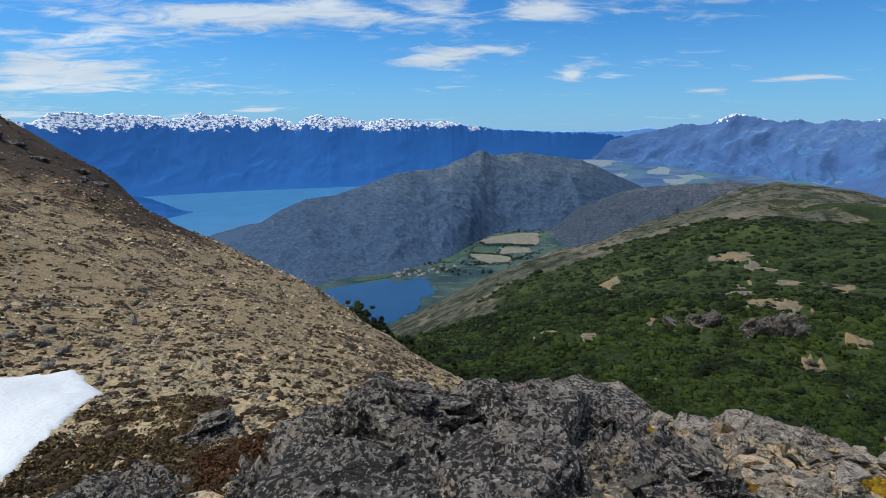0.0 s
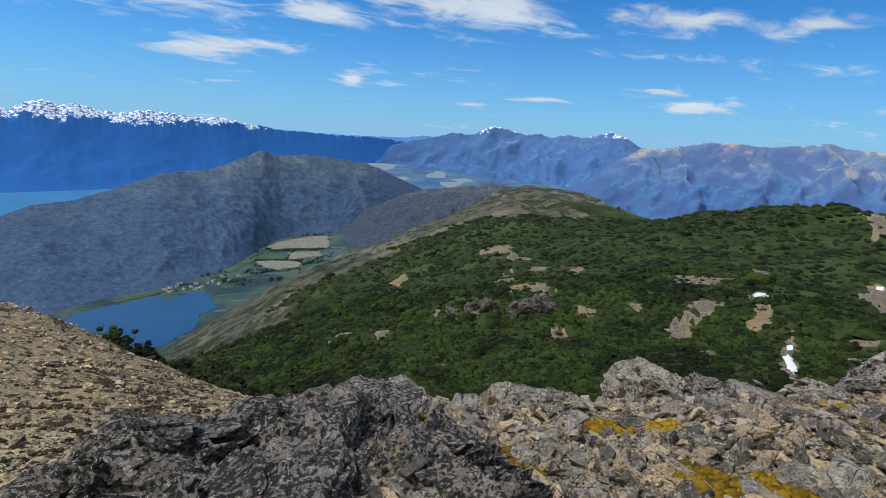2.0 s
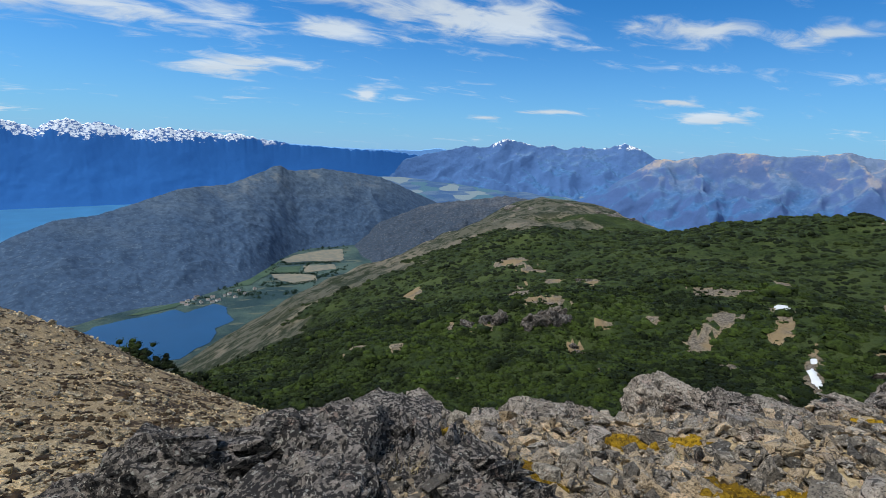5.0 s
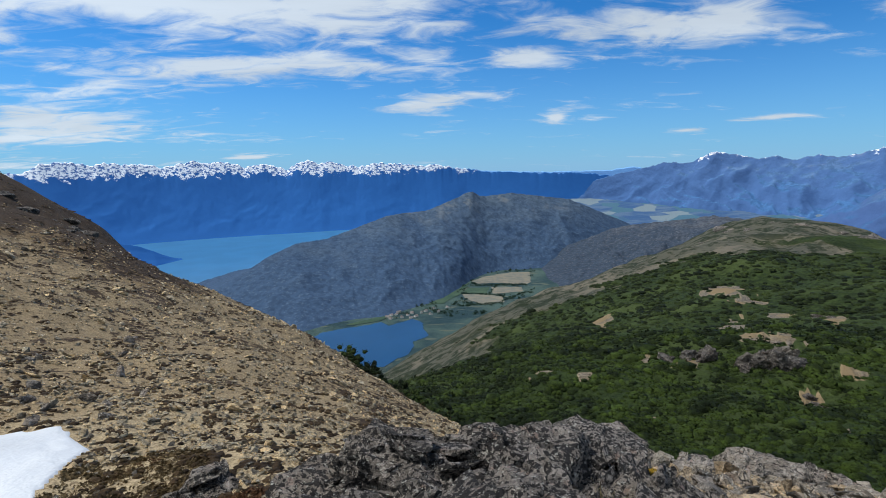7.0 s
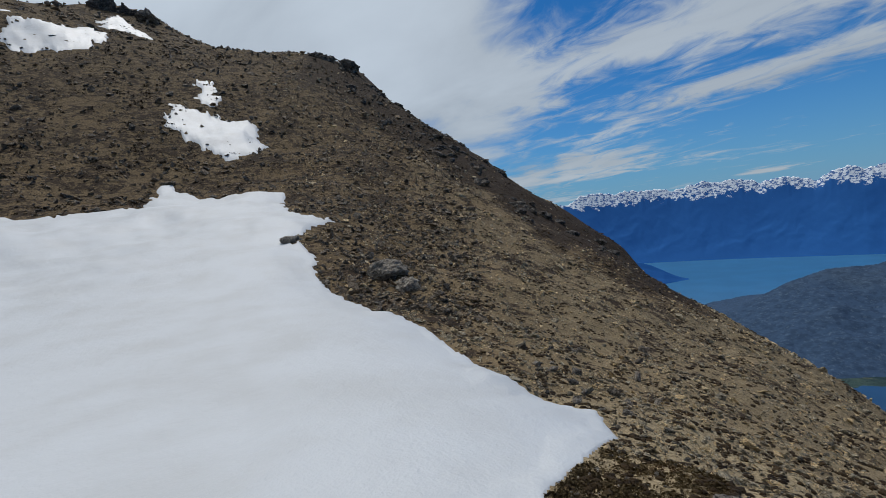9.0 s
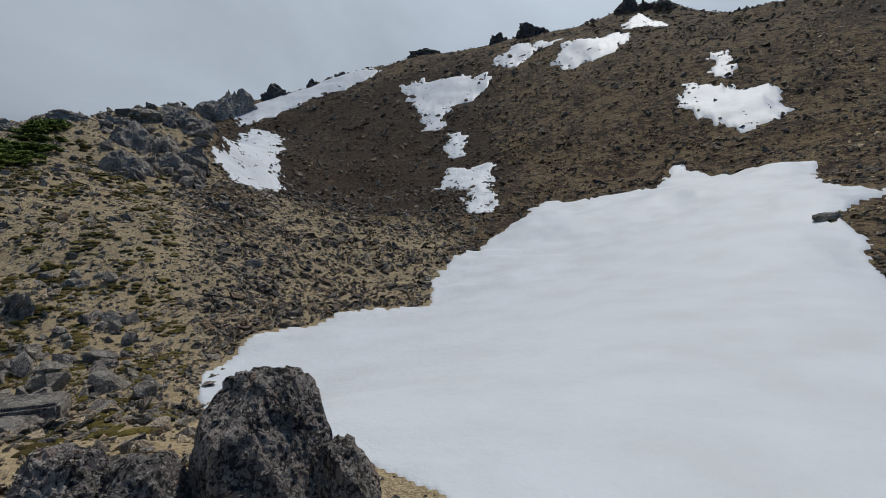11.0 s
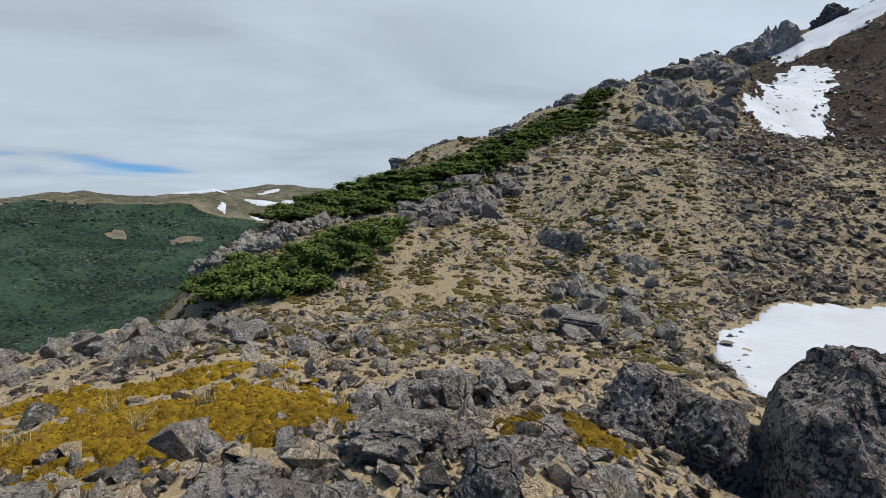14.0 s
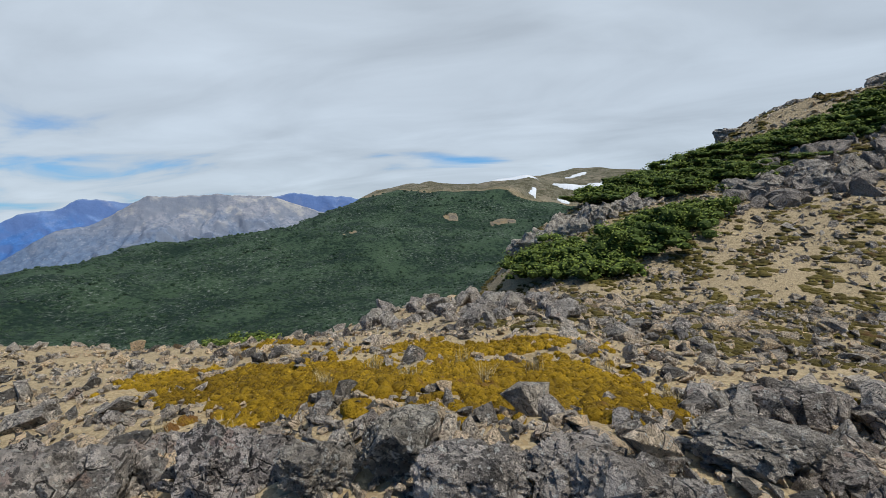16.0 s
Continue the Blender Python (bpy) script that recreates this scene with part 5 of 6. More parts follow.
for _i, (_b, _r, _s, _t, _l, _ti) in enumerate([
        (-20.5, 4.3, (.5, .4, .5), 0, .05, 0), (-32.5, 4.8, (.7, .5, .45), 20, .05, 5), (-27, 4.5, (.5, .4, .34), 50, .0, 0), (-38, 5.0, (.6, .4, .34), 10, .0, 0),
        (-46.8, 5.8, (.75, .5, 1.0), 20, .12, 24), (-49.5, 5.8, (.85, .6, .8), -15, .05, 14), (-53, 5.7, (.7, .5, .5), 10, .05, 20), (-57.5, 5.8, (.6, .5, .45), 30, .0, 0), (-62, 6.2, (.5, .4, .3), 0, .0, 0),
        (-67, 6.8, (.9, .7, .7), 0, .05, 5), (-70.5, 6.9, (1.0, .8, 1.0), 40, .1, 0), (-74, 7.0, (1.1, .8, 1.3), 20, .2, 0)]):
    boulder("outcrop", _b, _r, _s, 330 + _i, M_ROCK if _i % 3 else M_LICHEN, _crest, _t, _ti, _l, "outcrop", 12, 4, 0.035, "outcrops on the knoll", 26)

boulder("large_boulder", 129.9, 2.96, (.68, .62, 1.30), 401, M_LICHEN, "large upright boulder covered in black lichen", 20, 3, 0, "boulder", 9, 5, 0.022, round_=True, top=1.08)
boulder("leaning_rock", 123.5, 2.78, (.36, .34, .9), 402, M_LICHEN, "lichened rock leaning on the large boulder", 0, 0, 0, "boulder", 14, 4, 0.03, "", 3, top=.72)
boulder("hollow_rock", 146.5, 3.05, (.52, .42, .70), 404, M_LICHEN, "dark hollowed rock beside the large boulder", 30, 12, 0, "boulder", 12, 4, 0.03, "", 4, top=.90)
boulder("hollow_rock", 141.5, 2.9, (.50, .40, .55), 405, M_LICHEN, "dark rock with a broken top beside the large boulder", 0, -10, 0, "boulder", 13, 4, 0.03, "", 4, top=.80)


def square_block(bearing, r, size, turn, lift):
    """A stone block with worn edges and slightly uneven corners."""
    rng = random.Random(406)
    bm = bmesh.new()
    bmesh.ops.create_cube(bm, size=1.0)
    for v in bm.verts:
        v.co = Vector((v.co.x * size[0] * rng.uniform(.85, 1.1), v.co.y * size[1] * rng.uniform(.85, 1.1), v.co.z * size[2] * rng.uniform(.85, 1.1)))
    bmesh.ops.bevel(bm, geom=bm.edges[:], offset=0.05, segments=2, affect='EDGES')
    me = bpy.data.meshes.new("square_block")
    bm.to_mesh(me)
    bm.free()
    me.materials.append(M_SLATE)
    ob = tagged(new("square_block", me), "squared blue-grey stone block on the slope", "boulder")
    bx, by = (float(v) for v in polar(bearing, r))
    ob.matrix_world = pose(bx, by, float(ground_height(np.array([bx]), np.array([by]))[0]) + lift, 6, 4, turn + bearing)


square_block(149.9, 10.6, (.88, .64, .56), -14, .10)
for _i, (_b, _r, _s, _t, _top, _ti, _m) in enumerate([
        (171, 2.10, (.44, .28, .14), 10, .95, 8, M_BLOCK), (162.5, 1.86, (.20, .12, .26), 20, .94, -14, M_SLATE), (180, 1.66, (.34, .26, .2), 0, .97, 6, M_ROCK), (166, 2.18, (.40, .3, .3), 15, .86, 0, M_LICHEN),
        (158, 2.18, (.46, .34, .34), 60, .80, 12, M_LICHEN), (152, 2.15, (.4, .3, .3), 30, .73, 0, M_ROCK), (175.5, 2.32, (.34, .26, .2), 40, .79, -6, M_ROCK), (-174, 1.86, (.3, .24, .2), 70, .92, 0, M_ROCK),
        (-141.5, 2.15, (.42, .36, .5), 10, .88, 0, M_LICHEN), (-158, 1.97, (.26, .2, .24), 40, .94, 10, M_PALE), (-166, 1.75, (.3, .22, .2), 0, .93, 4, M_ROCK), (-128, 2.35, (.6, .5, .5), 20, .83, 10, M_ROCK), (-121, 2.5, (.6, .45, .5), 0, .80, 0, M_LICHEN),
        (-135, 2.5, (.36, .3, .3), 70, .72, 0, M_ROCK), (-150, 1.95, (.26, .2, .2), 15, .87, 0, M_PALE), (-139.9, 6.2, (.9, .6, .6), 0, .10, 0, M_ROCK), (-144, 6.6, (.5, .4, .4), 0, -.02, 0, M_ROCK)]):
    boulder("boulder", _b, _r, _s, 420 + _i, _m, "grey angular boulder resting on the knoll", _t, _ti, 0, "boulder", 14, 4, 0.045, "boulders on the knoll", 8, top=_top)

# rows of angular blocks behind the moss
_rng = random.Random(5)
_shapes = [hull_rock(500 + i, 15, 0.95) for i in range(12)]
for _i, _me in enumerate(_shapes):
    _me.materials.append((M_ROCK, M_PALE, M_ROCK, M_SLATE)[_i % 4])


_blocks = [hull_rock(520 + i, 15, 0.95) for i in range(10)]
for _me in _blocks:
    _me.materials.append(M_PILE)


def loose_rock(b, r, size, label="grey angular rock lying among rubble", group="loose rocks on the knoll", name="rock", shapes=_shapes, lift=0.0):
    ob = tagged(new(name, _rng.choice(shapes)), label, "rock", group)
    bx, by = polar(b, r)
    z = float(ground_height(np.array([bx]), np.array([by]))[0])
    ob.matrix_world = pose(float(bx), float(by), z + lift + size * _rng.uniform(0.05, 0.22), _rng.uniform(-40, 40), _rng.uniform(-40, 40), _rng.uniform(0, 360)) @ Matrix.Diagonal(
        (size * _rng.uniform(.8, 1.3), size * _rng.uniform(.7, 1.1), size * _rng.uniform(.7, 1.2), 1))
    return ob


for _i in range(46):
    _b = _rng.uniform(158, 174.5)
    loose_rock(_b, 3.75 - 0.04 * (_b - 158) + _rng.gauss(0, .12), _rng.uniform(.14, .30), lift=.05)
for _i in range(70):
    _k = _rng.random()
    loose_rock(-172 + 20 * _k + _rng.uniform(-4, 4), _rng.uniform(6.5, 12 + 2 * _k), _rng.uniform(.22, .7))
for _i in range(24):
    loose_rock(_rng.uniform(-178, 172 - 360), _rng.uniform(5.5, 8), _rng.uniform(.15, .4))
for _i in range(80):
    _b, _r = _rng.uniform(-74, 2), _rng.uniform(1.7, 5.5)
    if _r < float(np.interp(_b, [-74, -30, -10, 2], [6.5, 5, 3.2, 2.6])):
        loose_rock(_b, _r, _rng.uniform(.08, .28))
for _i in range(90):
    _b, _r = _rng.uniform(-222, -122), _rng.uniform(1.7, 5)
    if moss_share(np.array([_b]), np.array([_r]))[0] < 0.2:
        loose_rock(_b, _r, _rng.uniform(.06, .19))

for _i in range(130):
    _k = _rng.random()
    loose_rock(170 - 13 * _k + _rng.uniform(-1.5, 1.5), 22 + 4.5 * _k + _rng.uniform(-2.5, 2.5), _rng.uniform(.35, 1.1), "grey angular block in a rock pile", "blocks of the rock pile", "block", _blocks)
for _i in range(90):
    _k = _rng.random()
    loose_rock(134.5 + 9 * _k, _rng.uniform(38, 57), _rng.uniform(.6, 1.6), "grey angular block of the crag", "blocks of the crag", "block", _blocks)
for _i in range(50):
    loose_rock(_rng.uniform(141, 153), _rng.uniform(9, 22), _rng.uniform(.3, .8), "grey stone lying on the slope", "stones on the slope", "stone")

# crags and rock ribs farther off
_crag = "grey jointed rock crag above the slope"
CRAGS = [(137, 55, (4, 3, 2.6), 0, -.3), (139.5, 54, (3.6, 2.8, 2.2), 30, -.3), (142, 53, (3.5, 2.4, 2.0), 10, -.3), (135.2, 55, (3.5, 3, 2.4), 50, -.5), (140.5, 47, (3.4, 2.4, 3.4), 20, -.2), (138.6, 48, (3.2, 2.4, 3.4), 60, -.2), (141.5, 40, (2.8, 2, 2.6), 0, -.2), (137.5, 43, (2.6, 2, 2.4), 0, -.2), (136, 48, (3, 2.2, 2.6), 15, -.3)]
CRAGS += [(146, 53, (3, 2, 1.8), 0, 0), (150.5, 50, (2.5, 2, 1.8), 0, .1), (166.8, 24, (1.8, 1.2, 1.2), 30, 0), (163.5, 24.5, (2.2, 1.4, 1.5), 0, 0), (160.5, 25, (1.8, 1.2, 1.4), 60, 0), (169, 23, (1.4, 1, 1), 0, 0), (158, 26, (1.4, 1, 1), 0, 0)]
CRAGS += [(152, 19.5, (.7, 1.3, 1.1), 20, 0), (150.6, 19.2, (.5, 1.4, 1.2), 20, 0), (153.4, 19.8, (.6, 1.2, .9), 25, 0)]
CRAGS += [(165, 42, (2.4, 1.6, 1.6), 0, 0), (170, 39.5, (2, 1.4, 1.2), 0, 0), (158, 46.5, (2.4, 1.8, 1.4), 0, 0), (60.9, 21.5, (1.8, 1.3, 1.1), 20, 0), (58.5, 20.5, (1.2, 1, .8), 50, 0), (71, 27.5, (1.2, .8, .5), 0, 0), (133.4, 33.4, (1.1, .9, .8), 0, .1), (130.7, 23.1, (.6, .5, .7), 0, .1)]
for _i, (_b, _r, _s, _t, _l) in enumerate(CRAGS):
    boulder("crag", _b, _r, _s, 600 + _i, M_CRAG, _crag, _t, 0, _l, "crag", 12, 3, 0.05, "crags on the slopes", 12)
for _i, (_b, _e, _k) in enumerate([(177.8, 0.7, 0.8), (179.2, 0.2, 1.0), (180.8, -0.3, 1.2), (182.4, -0.9, 1.2), (184, -1.3, 1.1), (185.4, -2.2, 1.1), (186.8, -2.6, 1.2), (188.3, -3.2, 1.1), (189.8, -3.7, 0.9), (191, -4.3, 0.8), (183.2, 0.2, 0.9), (186.2, -0.9, 0.9)]):
    _r = sight(_b, _e)
    if _r:
        boulder("crag", _b, _r, (_k * 1.5, _k, _k * 1.1), 720 + _i, M_PALE, "pale fractured outcrop among shrubs on the ridge", 25 * _i, 8, -0.1, "crag", 14, 3, 0.07, "outcrops in the shrubs", 6)
TEETH = [(131.3, 112, (7, 4, 15), 0), (132.4, 110, (7, 4, 9), 20), (130.6, 113, (5, 3, 6), 20), (127, 124, (6, 4, 8), 0), (122.6, 130, (4, 3, 6), 0), (119.4, 131, (4, 3, 5), 0), (120.8, 131, (3, 3, 4), 0), (96.8, 131, (5, 4, 10), 0), (95.6, 131, (4, 3, 7), 0), (97.8, 131, (3, 3, 7), 0), (100.9, 132, (4, 3, 7), 0)]
TEETH += [(86.4, 128, (5, 4, 8), 0), (84.6, 128, (5, 4, 7), 0), (82.6, 127, (4, 4, 5), 0), (109, 138, (8, 4, 5), 0), (66.2, 108, (5, 4, 4), 0), (63.5, 107, (5, 4, 4), 0), (69, 112, (3, 3, 3), 0), (58, 101, (3, 3, 2.6), 0), (51, 91, (3, 3, 2.6), 0), (47.3, 86, (3, 3, 2.6), 0)]
for _i, (_b, _r, _s, _t) in enumerate(TEETH):
    boulder("rock_tooth", _b, _r, (_s[0] * 1.2, _s[1], _s[2] * (0.9 if _b < 130 else 1)), 640 + _i, M_DARK_SHADED_CRAG if _b < 130 else M_CRAG, "dark rock tooth on the skyline", _t, 6, -1.0, "crag", 16, 3, 0.09, "rock teeth on the skyline")
for _i, (_b, _r, _s, _l) in enumerate([(-36, 98, (6, 3.6, 5.5), 0), (-37.6, 100, (4.5, 3, 3.6), 0), (-34.6, 97, (4, 3, 4), 0), (-37.9, 97, (5, 4, 4), 0), (-30.6, 98, (4, 3.5, 4.5), 0), (-29.2, 99, (3.5, 3, 3), 0), (-27, 98, (4, 3, 2), 0), (-40.3, 172, (6, 5, 4), -.8), (-40.3, 85, (2.4, 2, 1.6), -.2), (-39.7, 88, (2, 1.6, 1.4), -.2), (-41, 83, (2, 1.6, 1.2), -.2), (-34.3, 95, (1.6, 1.4, 1.8), .2)]):
    boulder("crag", _b, _r, _s, 680 + _i, M_DARK_SHADED_CRAG, "grey crag standing out of green shrubs", 20 * _i, 14, _l, "crag", 8, 3, 0.09, "crags in the green bowl", 9)


_far = random.Random(31)
for _i in range(24):
    _b = _far.uniform(-45, -24)
    _r = float(np.interp(_b, [-45, -39, -34, -29, -24], [610, 655, 675, 665, 640])) * _far.uniform(0.80, 0.98)
    _k = _far.uniform(4, 11)
    boulder("crag", _b, _r, (_k * 1.5, _k, _k * 0.7), 820 + _i, M_DARK_SHADED_CRAG, "grey rock outcrop on the far scrubby ridge", _far.uniform(0, 360), 10, -0.2 * _k, "crag", 9, 2, 0.09, "outcrops on the far ridge")
for _i in range(34):
    _b = _rng.uniform(31, 44)
    _r = sight(_b, _rng.uniform(-23, -15))
    if _r and inside_depth(*(np.array([v]) for v in polar(_b, _r)), SNOW_FIELD)[0] < -0.2:
        loose_rock(_b, _r, _rng.uniform(.10, .26) * (0.4 + _r / 12), "grey broken rock in a patch of stones on the spur", "rocks on the spur", "rock", _blocks)
_spur = random.Random(9)
for _i in range(90):
    _b = 28 + 36 * _spur.random()
    _e = float(np.interp(_b, [24, 30, 34, 40, 45, 48, 53, 59, 62, 66], [-14.3, -10.1, -5.3, -1.4, 3, 6.6, 9.6, 14.4, 17.8, 19.2])) - 0.25 - 3.2 * _spur.random() ** 1.5
    _r = sight(_b, _e)
    if _r and _r > 48:
        _k = _spur.uniform(0.6, 1.9)
        boulder("crag", _b, _r, (_k * 1.5, _k, _k * 0.8), 760 + _i, M_DARK_SHADED_CRAG, "dark broken crag along the edge of the spur", _spur.uniform(0, 360), 10, -0.22 * _k, "crag", 9, 2, 0.09, "crags along the spur", 3)


# ---- plants ----
def clumps(name, x, y, wide, tall, cards, card, material, label, seed, lift=0.0, category="shrubs"):
    """Many low bushes, each a dome of small leaf sprays."""
    rng = np.random.RandomState(seed)
    n = len(x)
    z = ground_height(x, y)
    d = rng.normal(0, 1, (n, cards, 3))
    d[..., 2] = np.abs(d[..., 2]) * 0.9 + 0.05
    d /= np.linalg.norm(d, axis=-1, keepdims=True)
    k = rng.uniform(0.55, 1.08, (n, cards, 1))
    dims = np.stack([wide, wide, tall], -1)[:, None]
    c = np.stack([x, y, z + lift], -1)[:, None] + d * k * dims
    nrm = d + rng.normal(0, 0.55, d.shape)
    nrm /= np.linalg.norm(nrm, axis=-1, keepdims=True)
    u = np.cross(nrm, rng.normal(0, 1, d.shape))
    u /= np.linalg.norm(u, axis=-1, keepdims=True)
    v = np.cross(nrm, u)
    s = (card * wide)[:, None, None] * rng.uniform(0.6, 1.4, (n, cards, 1))
    leaf = np.stack([c - u * s - v * s * 0.5, c + u * s - v * s * 0.4, c + v * s * 0.9], 2)
    me = raw_mesh(name, leaf.reshape(-1, 3), np.arange(n * cards * 3).reshape(-1, 3))
    me.polygons.foreach_set("use_smooth", np.zeros(len(me.polygons), bool))
    me.materials.append(material)
    return tagged(new(name, me), label, category, kind="stuff")


def domes(name, x, y, wide, tall, material, label, seed, category="shrubs"):
    """Many low rounded bushes of uneven outline."""
    rng = np.random.RandomState(seed)
    n, seg = len(x), 5
    a = np.arange(seg) * 2 * np.pi / seg
    rings = [np.stack([np.cos(a + s) * c, np.sin(a + s) * c, 0 * a + h], -1) for s, c, h in ((0, 1.0, -0.25), (0.4, 0.82, 0.5))]
    shape = np.concatenate(rings + [np.array([[0, 0, 0.95]])])
    tri = []
    for i in range(seg):
        j = (i + 1) % seg
        tri += [(i, j, seg + i), (j, seg + j, seg + i), (seg + i, seg + j, 2 * seg)]
    tri = np.array(tri)
    k = rng.uniform(0.68, 1.25, (n, len(shape), 1))
    p = shape[None] * k * np.stack([wide, wide, tall], -1)[:, None]
    turn = rng.uniform(0, 2 * np.pi, n)
    c, s = np.cos(turn)[:, None], np.sin(turn)[:, None]
    p = np.stack([p[..., 0] * c - p[..., 1] * s, p[..., 0] * s + p[..., 1] * c, p[..., 2]], -1)
    p += np.stack([x, y, ground_height(x, y)], -1)[:, None]
    me = raw_mesh(name, p.reshape(-1, 3), (tri[None] + (np.arange(n) * len(shape))[:, None, None]).reshape(-1, 3))
    me.materials.append(material)
    return tagged(new(name, me), label, category, kind="stuff")


def among_green(b, r, x, y):
    return np.clip((covers(x, y)["green"] + 0.5 * fbm(x / 6, y / 6, 3, 75) - 0.3) * 3, 0.0, 1)


x, y, r, rng = strewn(11, 24000, -84, 16, 34, 150, among_green)
w = rng.lognormal(-1.02, 0.42, len(x)) * (0.6 + r / 105)
domes("shrub_mounds", x, y, w, w * rng.uniform(0.4, 0.85, len(x)), M_SHRUB, "dense low green southern-beech shrubs on the slope", 12)
clumps("shrub_sprays", x, y, w * 1.1, w * 0.9, 8, 0.21, M_SHRUB, "leafy sprays of the low green shrubs", 17)
x, y, r, rng = strewn(13, 10500, -84, 10, 140, 440, among_green)
w = rng.uniform(0.35, 1.0, len(x)) * r / 120
domes("far_shrub_mounds", x, y, w, w * rng.uniform(0.4, 0.8, len(x)), M_FAR_SHRUB, "green shrubs covering the far side of the bowl", 14)


def among_wood(b, r, x, y):
    return np.clip((covers(x, y)["wood"] + 0.5 * fbm(x / 40, y / 40, 3, 81) - 0.35) * 3, 0, 1)


x, y, r, rng = strewn(15, 8500, 178, 244, 90, 900, among_wood)
domes("back_hill_wood", x, y, rng.uniform(0.5, 1.2, len(x)) * r / 240, rng.uniform(0.35, 0.9, len(x)) * r / 260, M_WOOD, "dark green beech wood on the back hill", 16, "trees")


def shrub(bearing, r, wide, tall, seed, cards=900, label="dense green southern-beech shrub on the ridge", leaves=None):
    leaves = leaves or M_RIDGE_SHRUB
    """A wind-clipped bush: leaning stems and a crown of leaf sprays."""
    rng = np.random.RandomState(seed)
    bx, by = (float(v) for v in polar(bearing, r))
    z = float(ground_height(np.array([bx]), np.array([by]))[0])
    root = tagged(new("shrub"), label, "shrub", "shrubs on the ridge")
    root.location = (bx, by, z - 0.05)
    bm = bmesh.new()
    for i in range(7):
        a = rng.uniform(0, 2 * np.pi)
        tip = Vector((math.cos(a) * wide * 0.6, math.sin(a) * wide * 0.6, tall * rng.uniform(.5, .8)))
        res = bmesh.ops.create_cone(bm, segments=6, radius1=0.035, radius2=0.012, depth=tip.length, cap_ends=True)
        m = tip.to_track_quat('Z', 'Y').to_matrix().to_4x4()
        m.translation = tip * 0.5
        bmesh.ops.transform(bm, matrix=m, verts=res["verts"])
    me = bpy.data.meshes.new("branching_stem")
    bm.to_mesh(me)
    bm.free()
    me.materials.append(M_HEATH)
    new("branching_stem", me).parent = root
    lobes = np.clip(rng.normal(0, 0.55, (26, 3)), -0.9, 0.9) * (wide, wide, tall * 0.35) + (0, 0, tall * 0.42)
    d = rng.normal(0, 1, (cards, 3))
    d[:, 2] = np.abs(d[:, 2]) - 0.25
    d /= np.linalg.norm(d, axis=1, keepdims=True)
    c = lobes[rng.randint(0, 26, cards)] + d * (wide * 0.27, wide * 0.27, tall * 0.34) * rng.uniform(0.75, 1.2, (cards, 1))
    c[:, 2] = np.maximum(c[:, 2], 0.03)
    nrm = d * 0.7 + (0, 0, 0.9) + rng.normal(0, 0.45, d.shape)
    nrm /= np.linalg.norm(nrm, axis=1, keepdims=True)
    u = np.cross(nrm, rng.normal(0, 1, d.shape))
    u /= np.linalg.norm(u, axis=1, keepdims=True)
    v = np.cross(nrm, u)
    s = 0.042 * rng.uniform(0.6, 1.5, (cards, 1)) * max(1.0, r / 26)
    bm = bmesh.new()
    for q in lobes:
        res = bmesh.ops.create_icosphere(bm, subdivisions=1, radius=1.0)
        for w in res["verts"]:
            k = rng.uniform(0.7, 1.05)
            w.co = Vector((q[0] + w.co.x * wide * 0.22 * k, q[1] + w.co.y * wide * 0.22 * k, max(0.0, q[2] + w.co.z * tall * 0.26 * k)))
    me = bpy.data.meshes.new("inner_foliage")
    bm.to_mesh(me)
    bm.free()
    # inner foliage takes the darkened leaf copy for painted depth
    me.materials.append(M_SHRUB_SHADED if leaves is M_RIDGE_SHRUB else M_SHRUB)
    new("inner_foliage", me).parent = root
    me = raw_mesh("crown", np.stack([c - u * s, c + v * s * .6, c + u * s, c - v * s * .6], 1).reshape(-1, 3), np.arange(cards * 4).reshape(-1, 4))
    me.polygons.foreach_set("use_smooth", np.zeros(cards, bool))
    me.materials.append(leaves)
    new("crown", me).parent = root
    return root


_s = 0
MATS = [([171.5, 174.7, 177, 180.5, 184, 188.5, 191], [-1.2, -3.4, -5.0, -6.6, -7.7, -7.9, -6.2], [-0.6, -0.4, -0.9, -2.3, -3.6, -4.8, -4.8], 44, 1.0, 0.62),
        ([146.7, 150, 154.6, 158, 160.5, 164.6, 169, 172, 175.3, 180, 184], [13.6, 11.3, 9.9, 7.6, 6.7, 4.9, 3.2, 2.2, 1.8, 1.7, 0.9], [14.6, 13.0, 11.6, 10.0, 9.0, 7.9, 6.6, 5.6, 4.6, 3.0, 1.7], 165, 1.15, 0.46)]
for _bs, _lo, _hi, _n, _w, _h in MATS:
    for _i in range(_n):
        _b = _bs[0] + (_bs[-1] - _bs[0]) * (_i + _rng.random()) / _n
        _e0, _e1 = float(np.interp(_b, _bs, _lo)), float(np.interp(_b, _bs, _hi))
        _r = sight(_b, _e0 + (_e1 - _e0) * _rng.random() - 0.3)
        if _r and _r < 60:
            _s += 1
            shrub(_b, _r, _w * _rng.uniform(.75, 1.25), _h * _rng.uniform(.7, 1.3), 900 + _s, 780)
for _b, _r, _w in ((11.5, 38, 1.3), (10.5, 37, 1.2), (9.4, 36, 1.2), (8.3, 35, 1.1), (7.4, 34, 1.1), (6.2, 33, 1.2), (5.2, 32, 1.0), (4.2, 31, 1.0), (3, 30, 1.2), (1.5, 29, 1.2), (0, 28, 1.2), (-1.5, 26, 1.0), (-3, 25, 1.0)):
    _s += 1
    shrub(_b, _r, _w, _w * 0.7, 900 + _s, 420, "low green shrub at the foot of the stony spur", M_SHRUB)


